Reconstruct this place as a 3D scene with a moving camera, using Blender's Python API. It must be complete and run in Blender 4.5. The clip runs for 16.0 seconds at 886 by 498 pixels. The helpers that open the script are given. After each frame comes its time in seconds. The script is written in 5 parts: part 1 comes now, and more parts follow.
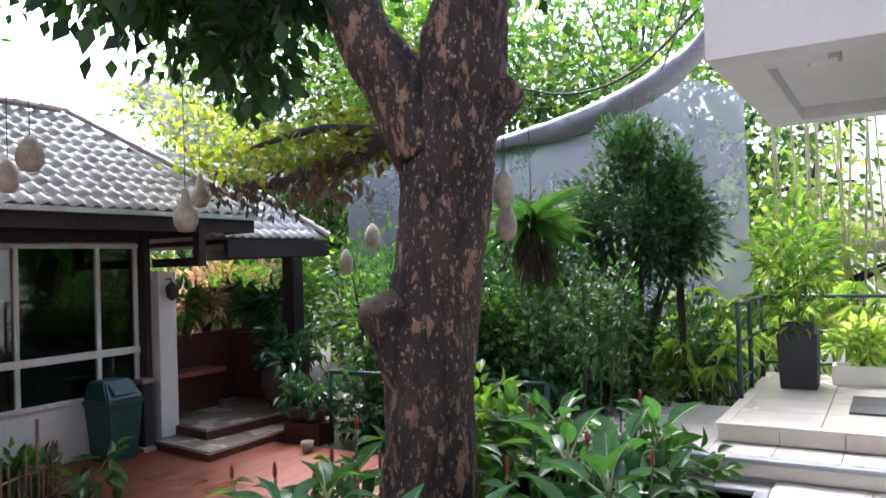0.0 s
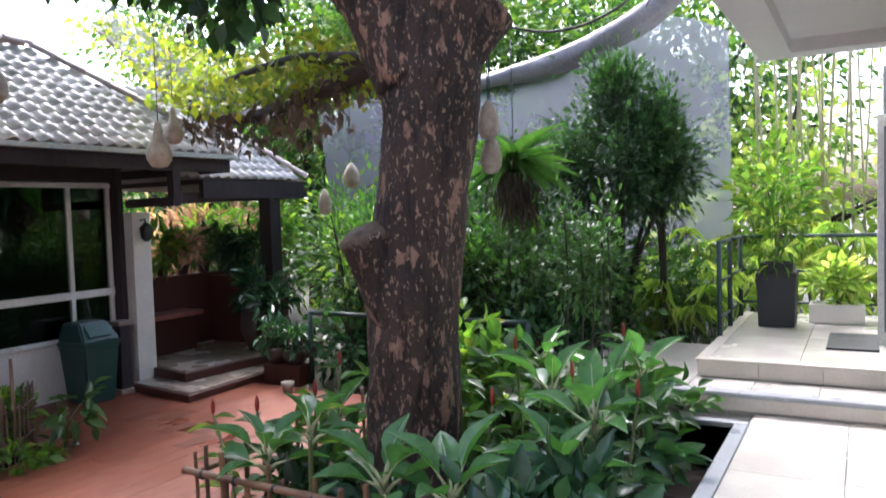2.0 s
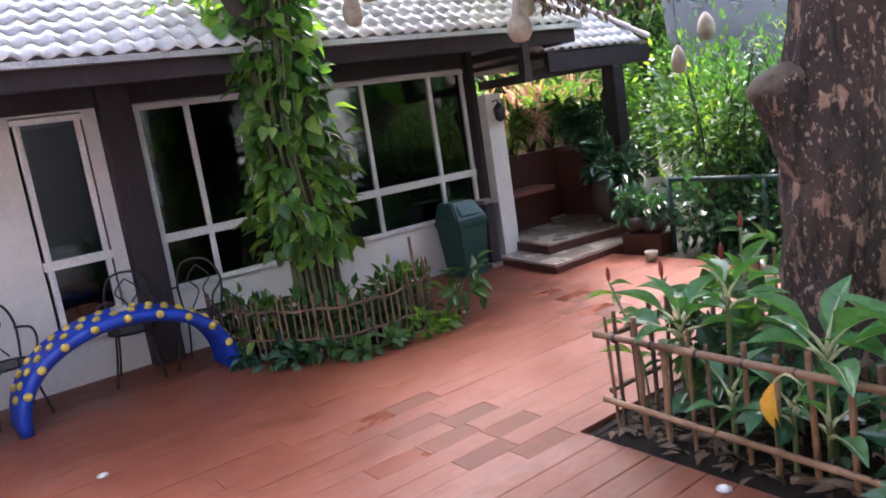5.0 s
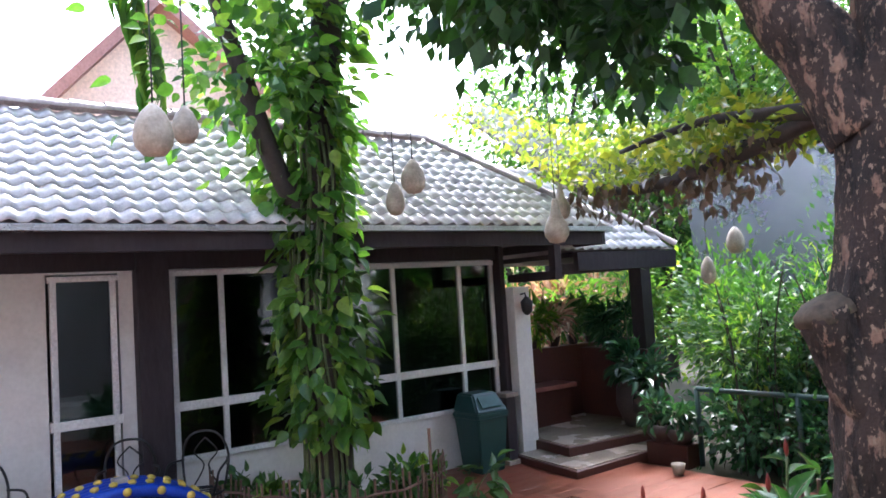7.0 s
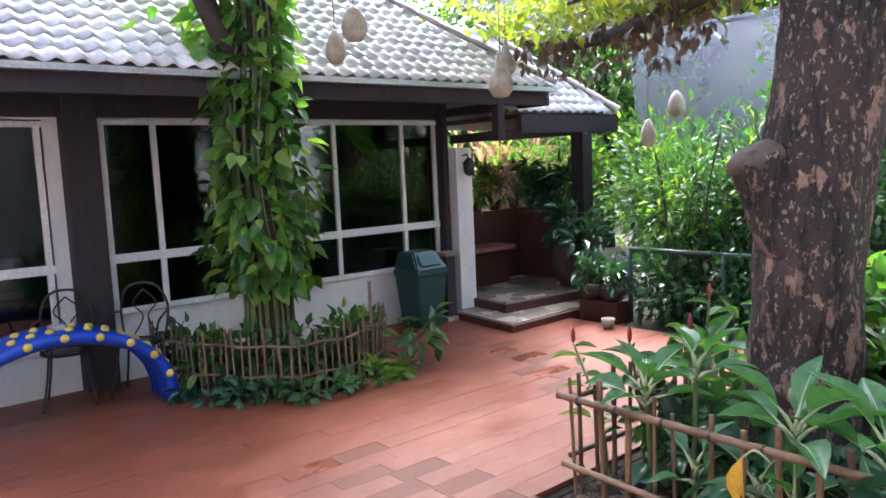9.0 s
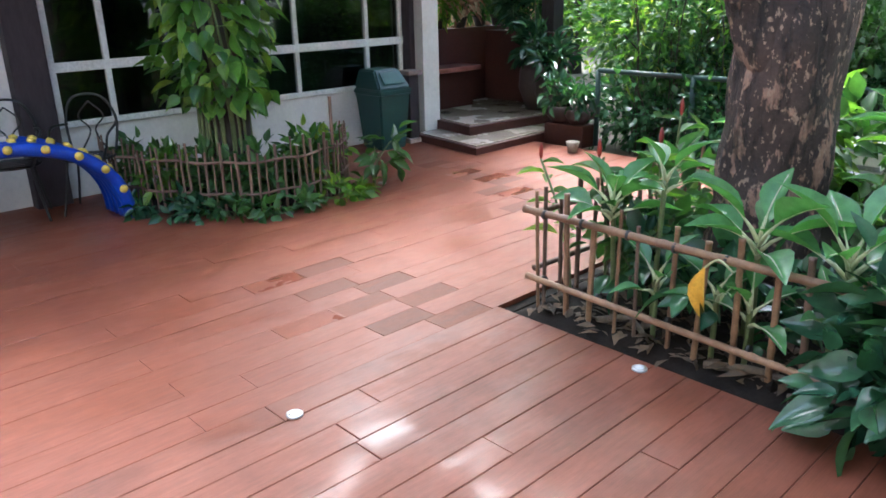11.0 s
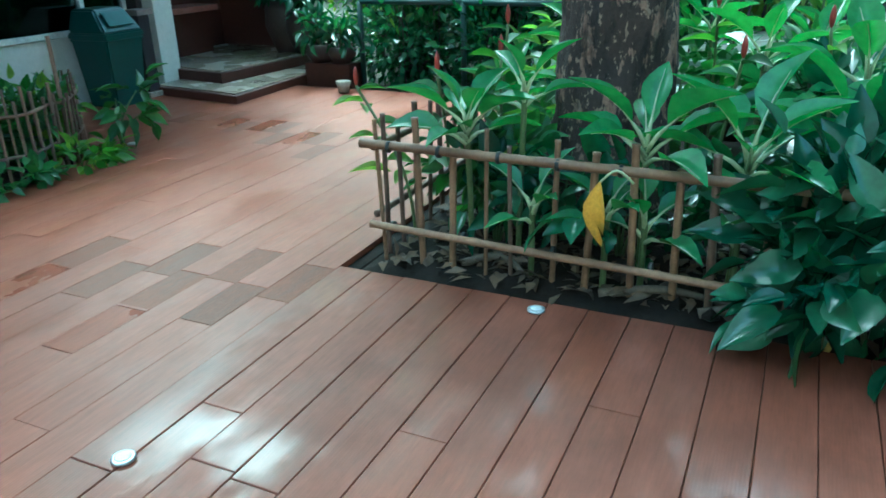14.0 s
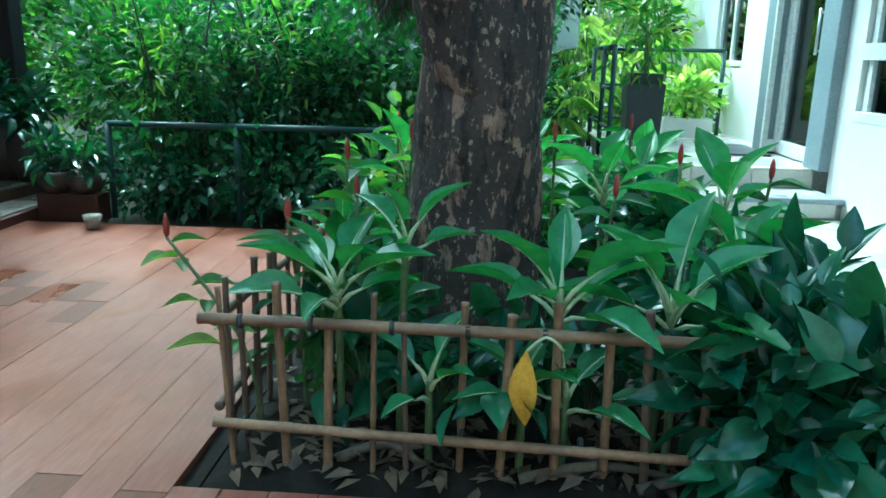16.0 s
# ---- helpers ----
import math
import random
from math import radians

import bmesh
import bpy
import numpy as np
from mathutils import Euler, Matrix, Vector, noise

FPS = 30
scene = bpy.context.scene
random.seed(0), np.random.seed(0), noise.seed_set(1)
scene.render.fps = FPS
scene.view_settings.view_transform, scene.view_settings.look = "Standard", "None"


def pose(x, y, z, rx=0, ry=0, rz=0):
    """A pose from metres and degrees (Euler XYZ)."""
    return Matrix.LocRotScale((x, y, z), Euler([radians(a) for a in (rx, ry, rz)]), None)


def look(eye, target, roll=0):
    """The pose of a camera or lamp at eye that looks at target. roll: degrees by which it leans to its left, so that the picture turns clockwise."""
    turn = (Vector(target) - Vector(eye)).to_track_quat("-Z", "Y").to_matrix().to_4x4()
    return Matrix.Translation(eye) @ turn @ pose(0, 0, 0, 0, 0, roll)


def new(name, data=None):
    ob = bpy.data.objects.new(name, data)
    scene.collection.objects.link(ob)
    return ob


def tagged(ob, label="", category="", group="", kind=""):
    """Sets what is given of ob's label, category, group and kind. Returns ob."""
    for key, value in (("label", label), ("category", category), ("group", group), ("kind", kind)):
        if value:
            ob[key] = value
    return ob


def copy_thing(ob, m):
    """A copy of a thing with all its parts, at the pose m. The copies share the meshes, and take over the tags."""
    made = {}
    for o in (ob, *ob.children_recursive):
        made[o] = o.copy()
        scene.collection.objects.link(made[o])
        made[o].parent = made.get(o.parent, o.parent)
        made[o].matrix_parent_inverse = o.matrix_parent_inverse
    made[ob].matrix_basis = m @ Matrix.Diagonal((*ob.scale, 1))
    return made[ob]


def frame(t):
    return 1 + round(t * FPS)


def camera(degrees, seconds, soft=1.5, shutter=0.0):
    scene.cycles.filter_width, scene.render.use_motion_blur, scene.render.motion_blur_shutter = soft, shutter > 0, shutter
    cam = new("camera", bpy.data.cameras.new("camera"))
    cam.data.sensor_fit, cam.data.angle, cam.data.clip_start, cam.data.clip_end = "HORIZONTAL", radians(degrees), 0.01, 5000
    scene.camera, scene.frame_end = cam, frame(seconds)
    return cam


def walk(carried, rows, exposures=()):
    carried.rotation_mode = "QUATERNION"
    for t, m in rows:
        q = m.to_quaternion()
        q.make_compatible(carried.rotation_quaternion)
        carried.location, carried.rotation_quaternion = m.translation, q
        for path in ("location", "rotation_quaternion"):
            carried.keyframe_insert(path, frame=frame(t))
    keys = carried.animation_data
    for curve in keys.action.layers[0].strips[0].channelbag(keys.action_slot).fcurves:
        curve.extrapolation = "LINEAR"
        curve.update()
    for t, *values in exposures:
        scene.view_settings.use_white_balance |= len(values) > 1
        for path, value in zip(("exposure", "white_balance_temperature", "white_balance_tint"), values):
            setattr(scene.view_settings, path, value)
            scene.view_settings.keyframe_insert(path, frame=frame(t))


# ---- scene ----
cam = camera(61.0, 16.0, 1.6, 0.25)
PATH = [
    (0, (-0.039, 0.023, 2.026), (-1.067, 1.738, 2.062), -1.8),
    (0.5, (-0.05, 0.077, 2.033), (-1.062, 1.795, 2.189), -1.7),
    (1, (-0.064, 0.092, 2.024), (-1.066, 1.812, 2.221), -1.6),
    (1.5, (-0.115, 0.059, 2.002), (-1.096, 1.799, 2.111), -1.6),
    (2, (-0.13, 0.082, 1.917), (-1.107, 1.824, 1.818), -1.8),
    (2.5, (-0.145, 0.106, 1.88), (-1.116, 1.826, 1.565), -1.7),
    (3, (-0.21, 0.046, 1.858), (-1.182, 1.742, 1.437), -2.1),
    (3.5, (-0.315, -0.077, 1.848), (-1.458, 1.47, 1.3), -4.2),
    (4, (-0.411, -0.078, 1.846), (-1.765, 1.275, 1.264), -7.4),
    (4.2, (-0.451, -0.072, 1.848), (-1.891, 1.188, 1.266), -8.1),
    (6.3, (-0.733, -0.153, 1.955), (-2.361, 1.009, 1.962), -4.3),
    (6.5, (-0.747, -0.157, 1.972), (-2.37, 1.01, 2.001), -4.1),
    (7, (-0.731, -0.144, 1.987), (-2.332, 1.05, 2.107), -3.6),
    (7.5, (-0.7, -0.107, 1.996), (-2.264, 1.128, 2.165), -3.1),
    (8, (-0.694, -0.088, 1.973), (-2.23, 1.18, 2.158), -2.7),
    (8.5, (-0.728, -0.096, 1.884), (-2.25, 1.199, 1.814), -2.6),
    (9, (-0.745, -0.125, 1.813), (-2.256, 1.166, 1.594), -2.6),
    (9.5, (-0.75, -0.17, 1.823), (-2.252, 1.114, 1.51), -2.2),
    (10, (-0.781, -0.145, 1.777), (-2.255, 1.117, 1.293), -1.7),
    (10.2, (-0.795, -0.098, 1.76), (-2.261, 1.154, 1.227), -1.4),
    (12.3, (-1.043, -0.072, 1.606), (-2.263, 1.327, 0.86), -1.7),
    (12.5, (-1.091, -0.005, 1.607), (-2.299, 1.401, 0.858), -1.9),
    (13, (-1.22, 0.061, 1.534), (-2.394, 1.496, 0.784), -1.3),
    (13.5, (-1.428, 0.034, 1.39), (-2.446, 1.587, 0.647), -2.6),
    (14, (-1.68, 0.127, 1.384), (-2.471, 1.794, 0.614), -1.5),
    (14.5, (-1.902, 0.242, 1.381), (-2.555, 1.978, 0.632), -0.1),
    (15, (-2.2, 0.283, 1.465), (-2.571, 2.102, 0.723), -1.2),
    (15.5, (-2.334, 0.432, 1.443), (-2.565, 2.344, 0.903), 0.1),
    (16, (-2.429, 0.593, 1.41), (-2.553, 2.527, 0.914), 1.2),
]
walk(cam, [(t, look(eye, target, roll)) for t, eye, target, roll in PATH],
     [(0.0, 2.6, 5650, 17), (2.5, 2.65, 5700, 16), (4.2, 3.3, 5800, 23), (6.3, 3.05, 5500, 14), (8.0, 3.1, 5450, 14), (10.2, 3.65, 5650, 15), (12.3, 3.1, 4550, -22), (14.5, 3.1, 4200, -33), (16.0, 2.75, 4300, -30)])

# ---- light: bright overcast sky with a soft high sun ----
world = bpy.data.worlds.new("overcast_sky")
scene.world = world
world.use_nodes = True
wn = world.node_tree.nodes
sky = wn.new("ShaderNodeTexSky")
sky.sky_type, sky.sun_disc = "NISHITA", False
sky.sun_elevation, sky.sun_rotation = radians(57), radians(-42)
sky.air_density, sky.dust_density, sky.ozone_density = 1.0, 7.0, 1.0
wn["Background"].inputs["Strength"].default_value = 0.15
world.node_tree.links.new(sky.outputs["Color"], wn["Background"].inputs["Color"])
sun_data = bpy.data.lights.new("sun", "SUN")
sun_data.energy, sun_data.angle, sun_data.color = 1.0, radians(30), (1.0, 0.96, 0.9)
sun = new("sun", sun_data)
sun.matrix_world = look((-7, 7.8, 16), (0, 0, 0))

rng = np.random.default_rng(7)


# ---- helpers for meshes ----
def part(name, mesh, material, parent=None, label=""):
    """Links a mesh or bmesh as one object, under a thing if one is given."""
    if isinstance(mesh, bmesh.types.BMesh):
        data = bpy.data.meshes.new(name)
        mesh.to_mesh(data)
        mesh.free()
    else:
        data = mesh
    if material is not None:
        data.materials.clear()
        data.materials.append(material)
    ob = new(name, data)
    if parent is not None:
        ob.parent = parent
    if label:
        ob["label"] = label
    return ob


def thing(name, label, category, at=(0, 0, 0), group="", kind="", turn=0):
    """An Empty at the thing's base that carries its parts."""
    ob = new(name)
    ob.empty_display_size = 0.1
    ob.matrix_world = pose(*at, 0, 0, turn)
    return tagged(ob, label, category, group, kind)


def arrays(name, verts, faces, smooth=False):
    """A mesh from arrays of corners and equal-sided faces."""
    data = bpy.data.meshes.new(name)
    verts = np.asarray(verts, dtype=np.float32)
    faces = np.asarray(faces, dtype=np.int32)
    n, k = faces.shape
    data.vertices.add(len(verts))
    data.vertices.foreach_set("co", verts.ravel())
    data.loops.add(n * k)
    data.loops.foreach_set("vertex_index", faces.ravel())
    data.polygons.add(n)
    data.polygons.foreach_set("loop_start", np.arange(0, n * k, k, dtype=np.int32))
    data.polygons.foreach_set("loop_total", np.full(n, k, dtype=np.int32))
    data.polygons.foreach_set("use_smooth", np.full(n, smooth))
    data.update(calc_edges=True)
    return data


def add_box(bm, lo, hi, bevel=0.0, m=None):
    """A box between two corners, joined into bm."""
    lo, hi = Vector(lo), Vector(hi)
    made = bmesh.ops.create_cube(bm, size=1.0)["verts"]
    for v in made:
        v.co = Vector([(lo[i] + hi[i]) / 2 + v.co[i] * (hi[i] - lo[i]) for i in range(3)])
    if bevel:
        edges = list({e for v in made for e in v.link_edges})
        made = bmesh.ops.bevel(bm, geom=edges, offset=bevel, segments=2, affect="EDGES", profile=0.6)["verts"]
    if m is not None:
        bmesh.ops.transform(bm, matrix=m, verts=[v for v in made if v.is_valid])
    return bm


def box(lo, hi, bevel=0.0, m=None):
    return add_box(bmesh.new(), lo, hi, bevel, m)


def boxes(*pairs, bevel=0.0):
    bm = bmesh.new()
    for lo, hi in pairs:
        add_box(bm, lo, hi, bevel)
    return bm


def slab(points, z0, z1, bevel=0.0):
    """A flat plate with the given outline."""
    bm = bmesh.new()
    low = [bm.verts.new((x, y, z0)) for x, y in points]
    high = [bm.verts.new((x, y, z1)) for x, y in points]
    bm.faces.new(high)
    bm.faces.new(low[::-1])
    for i in range(len(points)):
        j = (i + 1) % len(points)
        bm.faces.new((low[i], low[j], high[j], high[i]))
    bmesh.ops.recalc_face_normals(bm, faces=bm.faces)
    if bevel:
        top = [e for e in bm.edges if all(abs(v.co.z - z1) < 1e-6 for v in e.verts)]
        bmesh.ops.bevel(bm, geom=top, offset=bevel, segments=3, affect="EDGES", profile=0.5)
    return bm


def tube_arrays(points, radii, sides=8, rough=0.0, seed=0):
    """Corners and faces of a tapering tube along points, closed at both ends."""
    pts = [Vector(p) for p in points]
    n = len(pts)
    radii = [radii] * n if isinstance(radii, (int, float)) else radii
    verts, faces = [], []
    side = None
    for i, p in enumerate(pts):
        d = (pts[min(i + 1, n - 1)] - pts[max(i - 1, 0)]).normalized()
        if side is None:
            side = d.orthogonal().normalized()
        side = (side - d * side.dot(d)).normalized()
        up = d.cross(side)
        for k in range(sides):
            a = 2 * math.pi * k / sides
            r = radii[i]
            if rough:
                q = Vector((math.cos(a) * 1.6, math.sin(a) * 1.6, i * 0.22 + seed))
                r *= 1 + rough * noise.noise(q) + rough * 0.5 * noise.noise(q * 3.1)
            verts.append(p + (side * math.cos(a) + up * math.sin(a)) * r)
    for i in range(n - 1):
        for k in range(sides):
            a, b = i * sides + k, i * sides + (k + 1) % sides
            faces.append((a, b, b + sides, a + sides))
    verts += [pts[0], pts[-1]]
    for k in range(sides):
        faces.append((len(verts) - 2, (k + 1) % sides, k, k))
        e = (n - 1) * sides
        faces.append((len(verts) - 1, e + k, e + (k + 1) % sides, e + (k + 1) % sides))
    return verts, faces


def tubes(name, runs, sides=8, rough=0.0):
    """One mesh of several tubes; runs are (points, radii)."""
    bm = bmesh.new()
    for s, (points, radii) in enumerate(runs):
        verts, faces = tube_arrays(points, radii, sides, rough, s * 3.7)
        vs = [bm.verts.new(v) for v in verts]
        for f in faces:
            f = list(dict.fromkeys(f))
            face = bm.faces.new([vs[i] for i in f])
            face.smooth = True
    return bm


def curve(points, steps=6):
    """A smooth run through the points."""
    p = [Vector(q) for q in points]
    out = []
    for i in range(len(p) - 1):
        a, b, c, d = p[max(i - 1, 0)], p[i], p[i + 1], p[min(i + 2, len(p) - 1)]
        for s in range(steps):
            t = s / steps
            out.append(0.5 * (2 * b + (c - a) * t + (2 * a - 5 * b + 4 * c - d) * t * t + (3 * b - a - 3 * c + d) * t ** 3))
    return out + [p[-1]]


def lathe(profile, sides=20, at=(0, 0, 0)):
    """A turned body from (radius, height) pairs."""
    bm = bmesh.new()
    rings = []
    for r, z in profile:
        rings.append([bm.verts.new((at[0] + r * math.cos(2 * math.pi * k / sides), at[1] + r * math.sin(2 * math.pi * k / sides), at[2] + z)) for k in range(sides)])
    for a, b in zip(rings, rings[1:]):
        for k in range(sides):
            bm.faces.new((a[k], a[(k + 1) % sides], b[(k + 1) % sides], b[k])).smooth = True
    bm.faces.new(rings[0][::-1])
    bm.faces.new(rings[-1])
    return bm


# one leaf, base at 0, tip at 1 along x: small (two faces) and full (folded and drooping)
SMALL = (np.array([[0, 0, 0], [0.45, 0.5, 0.06], [0.5, 0, 0.0], [0.45, -0.5, 0.06], [1, 0, -0.12]]),
         np.array([[0, 2, 1], [0, 3, 2], [1, 2, 4], [2, 3, 4]]))


def full_leaf(widths, droop=0.25, fold=0.12):
    n = len(widths)
    verts = []
    for i, w in enumerate(widths):
        u = i / (n - 1)
        z = -droop * u * u
        verts += [[u, w / 2, z + fold * w], [u, w / 4, z + fold * w * 0.35], [u, 0, z], [u, -w / 4, z + fold * w * 0.35], [u, -w / 2, z + fold * w]]
    faces = []
    for i in range(n - 1):
        for k in range(4):
            a = i * 5 + k
            faces += [[a, a + 5, a + 1], [a + 1, a + 5, a + 6]]
    return np.array(verts), np.array(faces)


HEART = full_leaf((0.35, 0.9, 1.0, 0.8, 0.45, 0.05), 0.22, 0.1)
LANCE = full_leaf((0.08, 0.6, 0.95, 1.0, 0.8, 0.45, 0.04), 0.3, 0.16)
BLADE = full_leaf((0.4, 0.9, 1.0, 0.85, 0.5, 0.05), 0.7, 0.25)


def leaf_mesh(name, base, way, length, width, shape=SMALL, spin=0.6):
    """Many leaves in one mesh: bases and directions (n x 3), lengths (n), width as a share of the length."""
    n = len(base)
    way = way / (np.linalg.norm(way, axis=1, keepdims=True) + 1e-9)
    up = np.tile(np.array([0, 0, 1.0]), (n, 1)) + rng.normal(0, spin, (n, 3))
    side = np.cross(up, way)
    side /= np.linalg.norm(side, axis=1, keepdims=True) + 1e-9
    up = np.cross(way, side)
    v, f = shape
    length = np.broadcast_to(length, (n,))
    co = (base[:, None, :] + length[:, None, None] * (v[None, :, 0:1] * way[:, None, :] + v[None, :, 1:2] * width * side[:, None, :] + v[None, :, 2:3] * up[:, None, :]))
    faces = f[None] + (np.arange(n) * len(v))[:, None, None]
    return arrays(name, co.reshape(-1, 3), faces.reshape(-1, 3), True)


def clumps(centre, radii, n, count, spread=0.22, shell=0.55):
    """Leaf bases in clumps inside an uneven ellipsoid, and their outward directions."""
    centre, radii = np.array(centre, float), np.array(radii, float)
    d = rng.normal(0, 1, (count, 3))
    d /= np.linalg.norm(d, axis=1, keepdims=True)
    r = (shell + (1 - shell) * rng.random((count, 1))) * (0.8 + 0.35 * rng.random((count, 1)))
    c = d * r
    which = rng.integers(0, count, n)
    off = rng.normal(0, spread, (n, 3))
    p = c[which] + off
    way = p * 0.8 + off * 2.0 + rng.normal(0, 0.45, (n, 3)) + np.array([0, 0, 0.1])
    return centre + p * radii, way, centre + c * radii


def shrub(name, label, category, base, centre, radii, n, size, width, leaf, wood, count=26, shape=SMALL, stems=5, group="", spread=0.22, stem_r=0.012, shell=0.4):
    """A bush: stems from its base to the clumps, and a crown of many leaves."""
    top = thing(name, label, category, base, group)
    p, way, c = clumps(np.array(centre) - np.array(base), radii, n, count, spread, shell)
    p[:, 2] = np.maximum(p[:, 2], 0.03)
    runs = []
    for k in range(stems):
        e = c[k % len(c)]
        mid = np.array([e[0] * 0.25, e[1] * 0.25, max(e[2], 0.1) * 0.55])
        runs.append((curve([(e[0] * 0.06, e[1] * 0.06, 0), mid, (e[0], e[1], max(e[2], 0.12))], 4), [stem_r * (1 - 0.1 * i * 0.8) for i in range(9)]))
    part("branchwork", tubes("branchwork", runs, 6), wood, top)
    part("crown", leaf_mesh("crown", p, way, size * rng.uniform(0.6, 1.25, n), width, shape), leaf, top)
    return top


# ---- materials ----
def material(name):
    m = bpy.data.materials.new(name)
    m.use_nodes = True
    t = m.node_tree
    return m, t.nodes, t.links, t.nodes["Principled BSDF"]


def noise_node(n, l, scale, detail=4, rough=0.6, stretch=None):
    tex = n.new("ShaderNodeTexNoise")
    tex.inputs["Scale"].default_value, tex.inputs["Detail"].default_value, tex.inputs["Roughness"].default_value = scale, detail, rough
    geo = n.new("ShaderNodeNewGeometry")
    if stretch:
        mp = n.new("ShaderNodeMapping")
        mp.inputs["Scale"].default_value = stretch
        l.new(geo.outputs["Position"], mp.inputs["Vector"])
        l.new(mp.outputs["Vector"], tex.inputs["Vector"])
    else:
        l.new(geo.outputs["Position"], tex.inputs["Vector"])
    return tex.outputs["Fac"]


def ramp(n, l, fac, stops):
    r = n.new("ShaderNodeValToRGB")
    el = r.color_ramp.elements
    while len(el) < len(stops):
        el.new(0.5)
    for e, (p, c) in zip(el, stops):
        e.position, e.color = p, (*c, 1) if len(c) == 3 else c
    l.new(fac, r.inputs["Fac"])
    return r.outputs["Color"]


def mixed(n, l, fac, a, b, kind="MIX"):
    m = n.new("ShaderNodeMix")
    m.data_type, m.blend_type = "RGBA", kind
    for sock, v in ((m.inputs["Factor"], fac), (m.inputs["A"], a), (m.inputs["B"], b)):
        if isinstance(v, (int, float)):
            sock.default_value = v
        elif isinstance(v, tuple):
            sock.default_value = (*v, 1)
        else:
            l.new(v, sock)
    return m.outputs["Result"]


def bumped(n, l, bsdf, height, strength=0.3, distance=0.01):
    b = n.new("ShaderNodeBump")
    b.inputs["Strength"].default_value, b.inputs["Distance"].default_value = strength, distance
    l.new(height, b.inputs["Height"])
    l.new(b.outputs["Normal"], bsdf.inputs["Normal"])


def surface(name, dark, light, rough=(0.4, 0.6), coarse=1.5, fine=25, bump=0.2, metal=0.0, stretch=None, object_random=0.0, grain=0.2):
    """A two-scale surface: coarse stains and fine grain between two colours."""
    m, n, l, b = material(name)
    a = noise_node(n, l, coarse, 4, 0.6, stretch)
    g = noise_node(n, l, fine, 5, 0.65, stretch)
    c1 = ramp(n, l, a, [(0.3, dark), (0.7, light)])
    c2 = ramp(n, l, g, [(0.3, (1 - grain * 1.3,) * 3), (0.7, (1 + grain * 0.6,) * 3)])
    col = mixed(n, l, 1.0, c1, c2, "MULTIPLY")
    if object_random:
        info = n.new("ShaderNodeObjectInfo")
        r = ramp(n, l, info.outputs["Random"], [(0.0, (1 - object_random,) * 3), (1.0, (1 + object_random,) * 3)])
        col = mixed(n, l, 1.0, col, r, "MULTIPLY")
    l.new(col, b.inputs["Base Color"])
    rr = ramp(n, l, a, [(0.3, (rough[0],) * 3), (0.7, (rough[1],) * 3)])
    l.new(rr, b.inputs["Roughness"])
    b.inputs["Metallic"].default_value = metal
    if bump:
        bumped(n, l, b, g, bump, 0.006)
    return m


def foliage(name, dark, light, rough=0.35, through_light=0.45, yellow=None):
    """Leaves: each island its own green, some light passing through."""
    m, n, l, b = material(name)
    geo = n.new("ShaderNodeNewGeometry")
    stops = [(0.0, dark), (0.75, light)]
    if yellow:
        stops.append((1.0, yellow))
    col = ramp(n, l, geo.outputs["Random Per Island"], stops)
    grain = noise_node(n, l, 18, 3)
    col = mixed(n, l, 1.0, col, ramp(n, l, grain, [(0.3, (0.75, 0.75, 0.75)), (0.7, (1.15, 1.15, 1.15))]), "MULTIPLY")
    l.new(col, b.inputs["Base Color"])
    b.inputs["Roughness"].default_value = rough
    tr = n.new("ShaderNodeBsdfTranslucent")
    lit = mixed(n, l, 1.0, col, (1.5, 1.7, 0.6), "MULTIPLY")
    l.new(lit, tr.inputs["Color"])
    mx = n.new("ShaderNodeMixShader")
    mx.inputs["Fac"].default_value = through_light
    l.new(b.outputs["BSDF"], mx.inputs[1])
    l.new(tr.outputs["BSDF"], mx.inputs[2])
    l.new(mx.outputs["Shader"], n["Material Output"].inputs["Surface"])
    return m


def glass_material(name, tint):
    m, n, l, b = material(name)
    clear = n.new("ShaderNodeBsdfTransparent")
    clear.inputs["Color"].default_value = (*tint, 1)
    gloss = n.new("ShaderNodeBsdfGlossy")
    gloss.inputs["Roughness"].default_value = 0.02
    fres = n.new("ShaderNodeFresnel")
    fres.inputs["IOR"].default_value = 1.8
    mx = n.new("ShaderNodeMixShader")
    l.new(fres.outputs["Fac"], mx.inputs["Fac"])
    l.new(clear.outputs["BSDF"], mx.inputs[1])
    l.new(gloss.outputs["BSDF"], mx.inputs[2])
    l.new(mx.outputs["Shader"], n["Material Output"].inputs["Surface"])
    return m


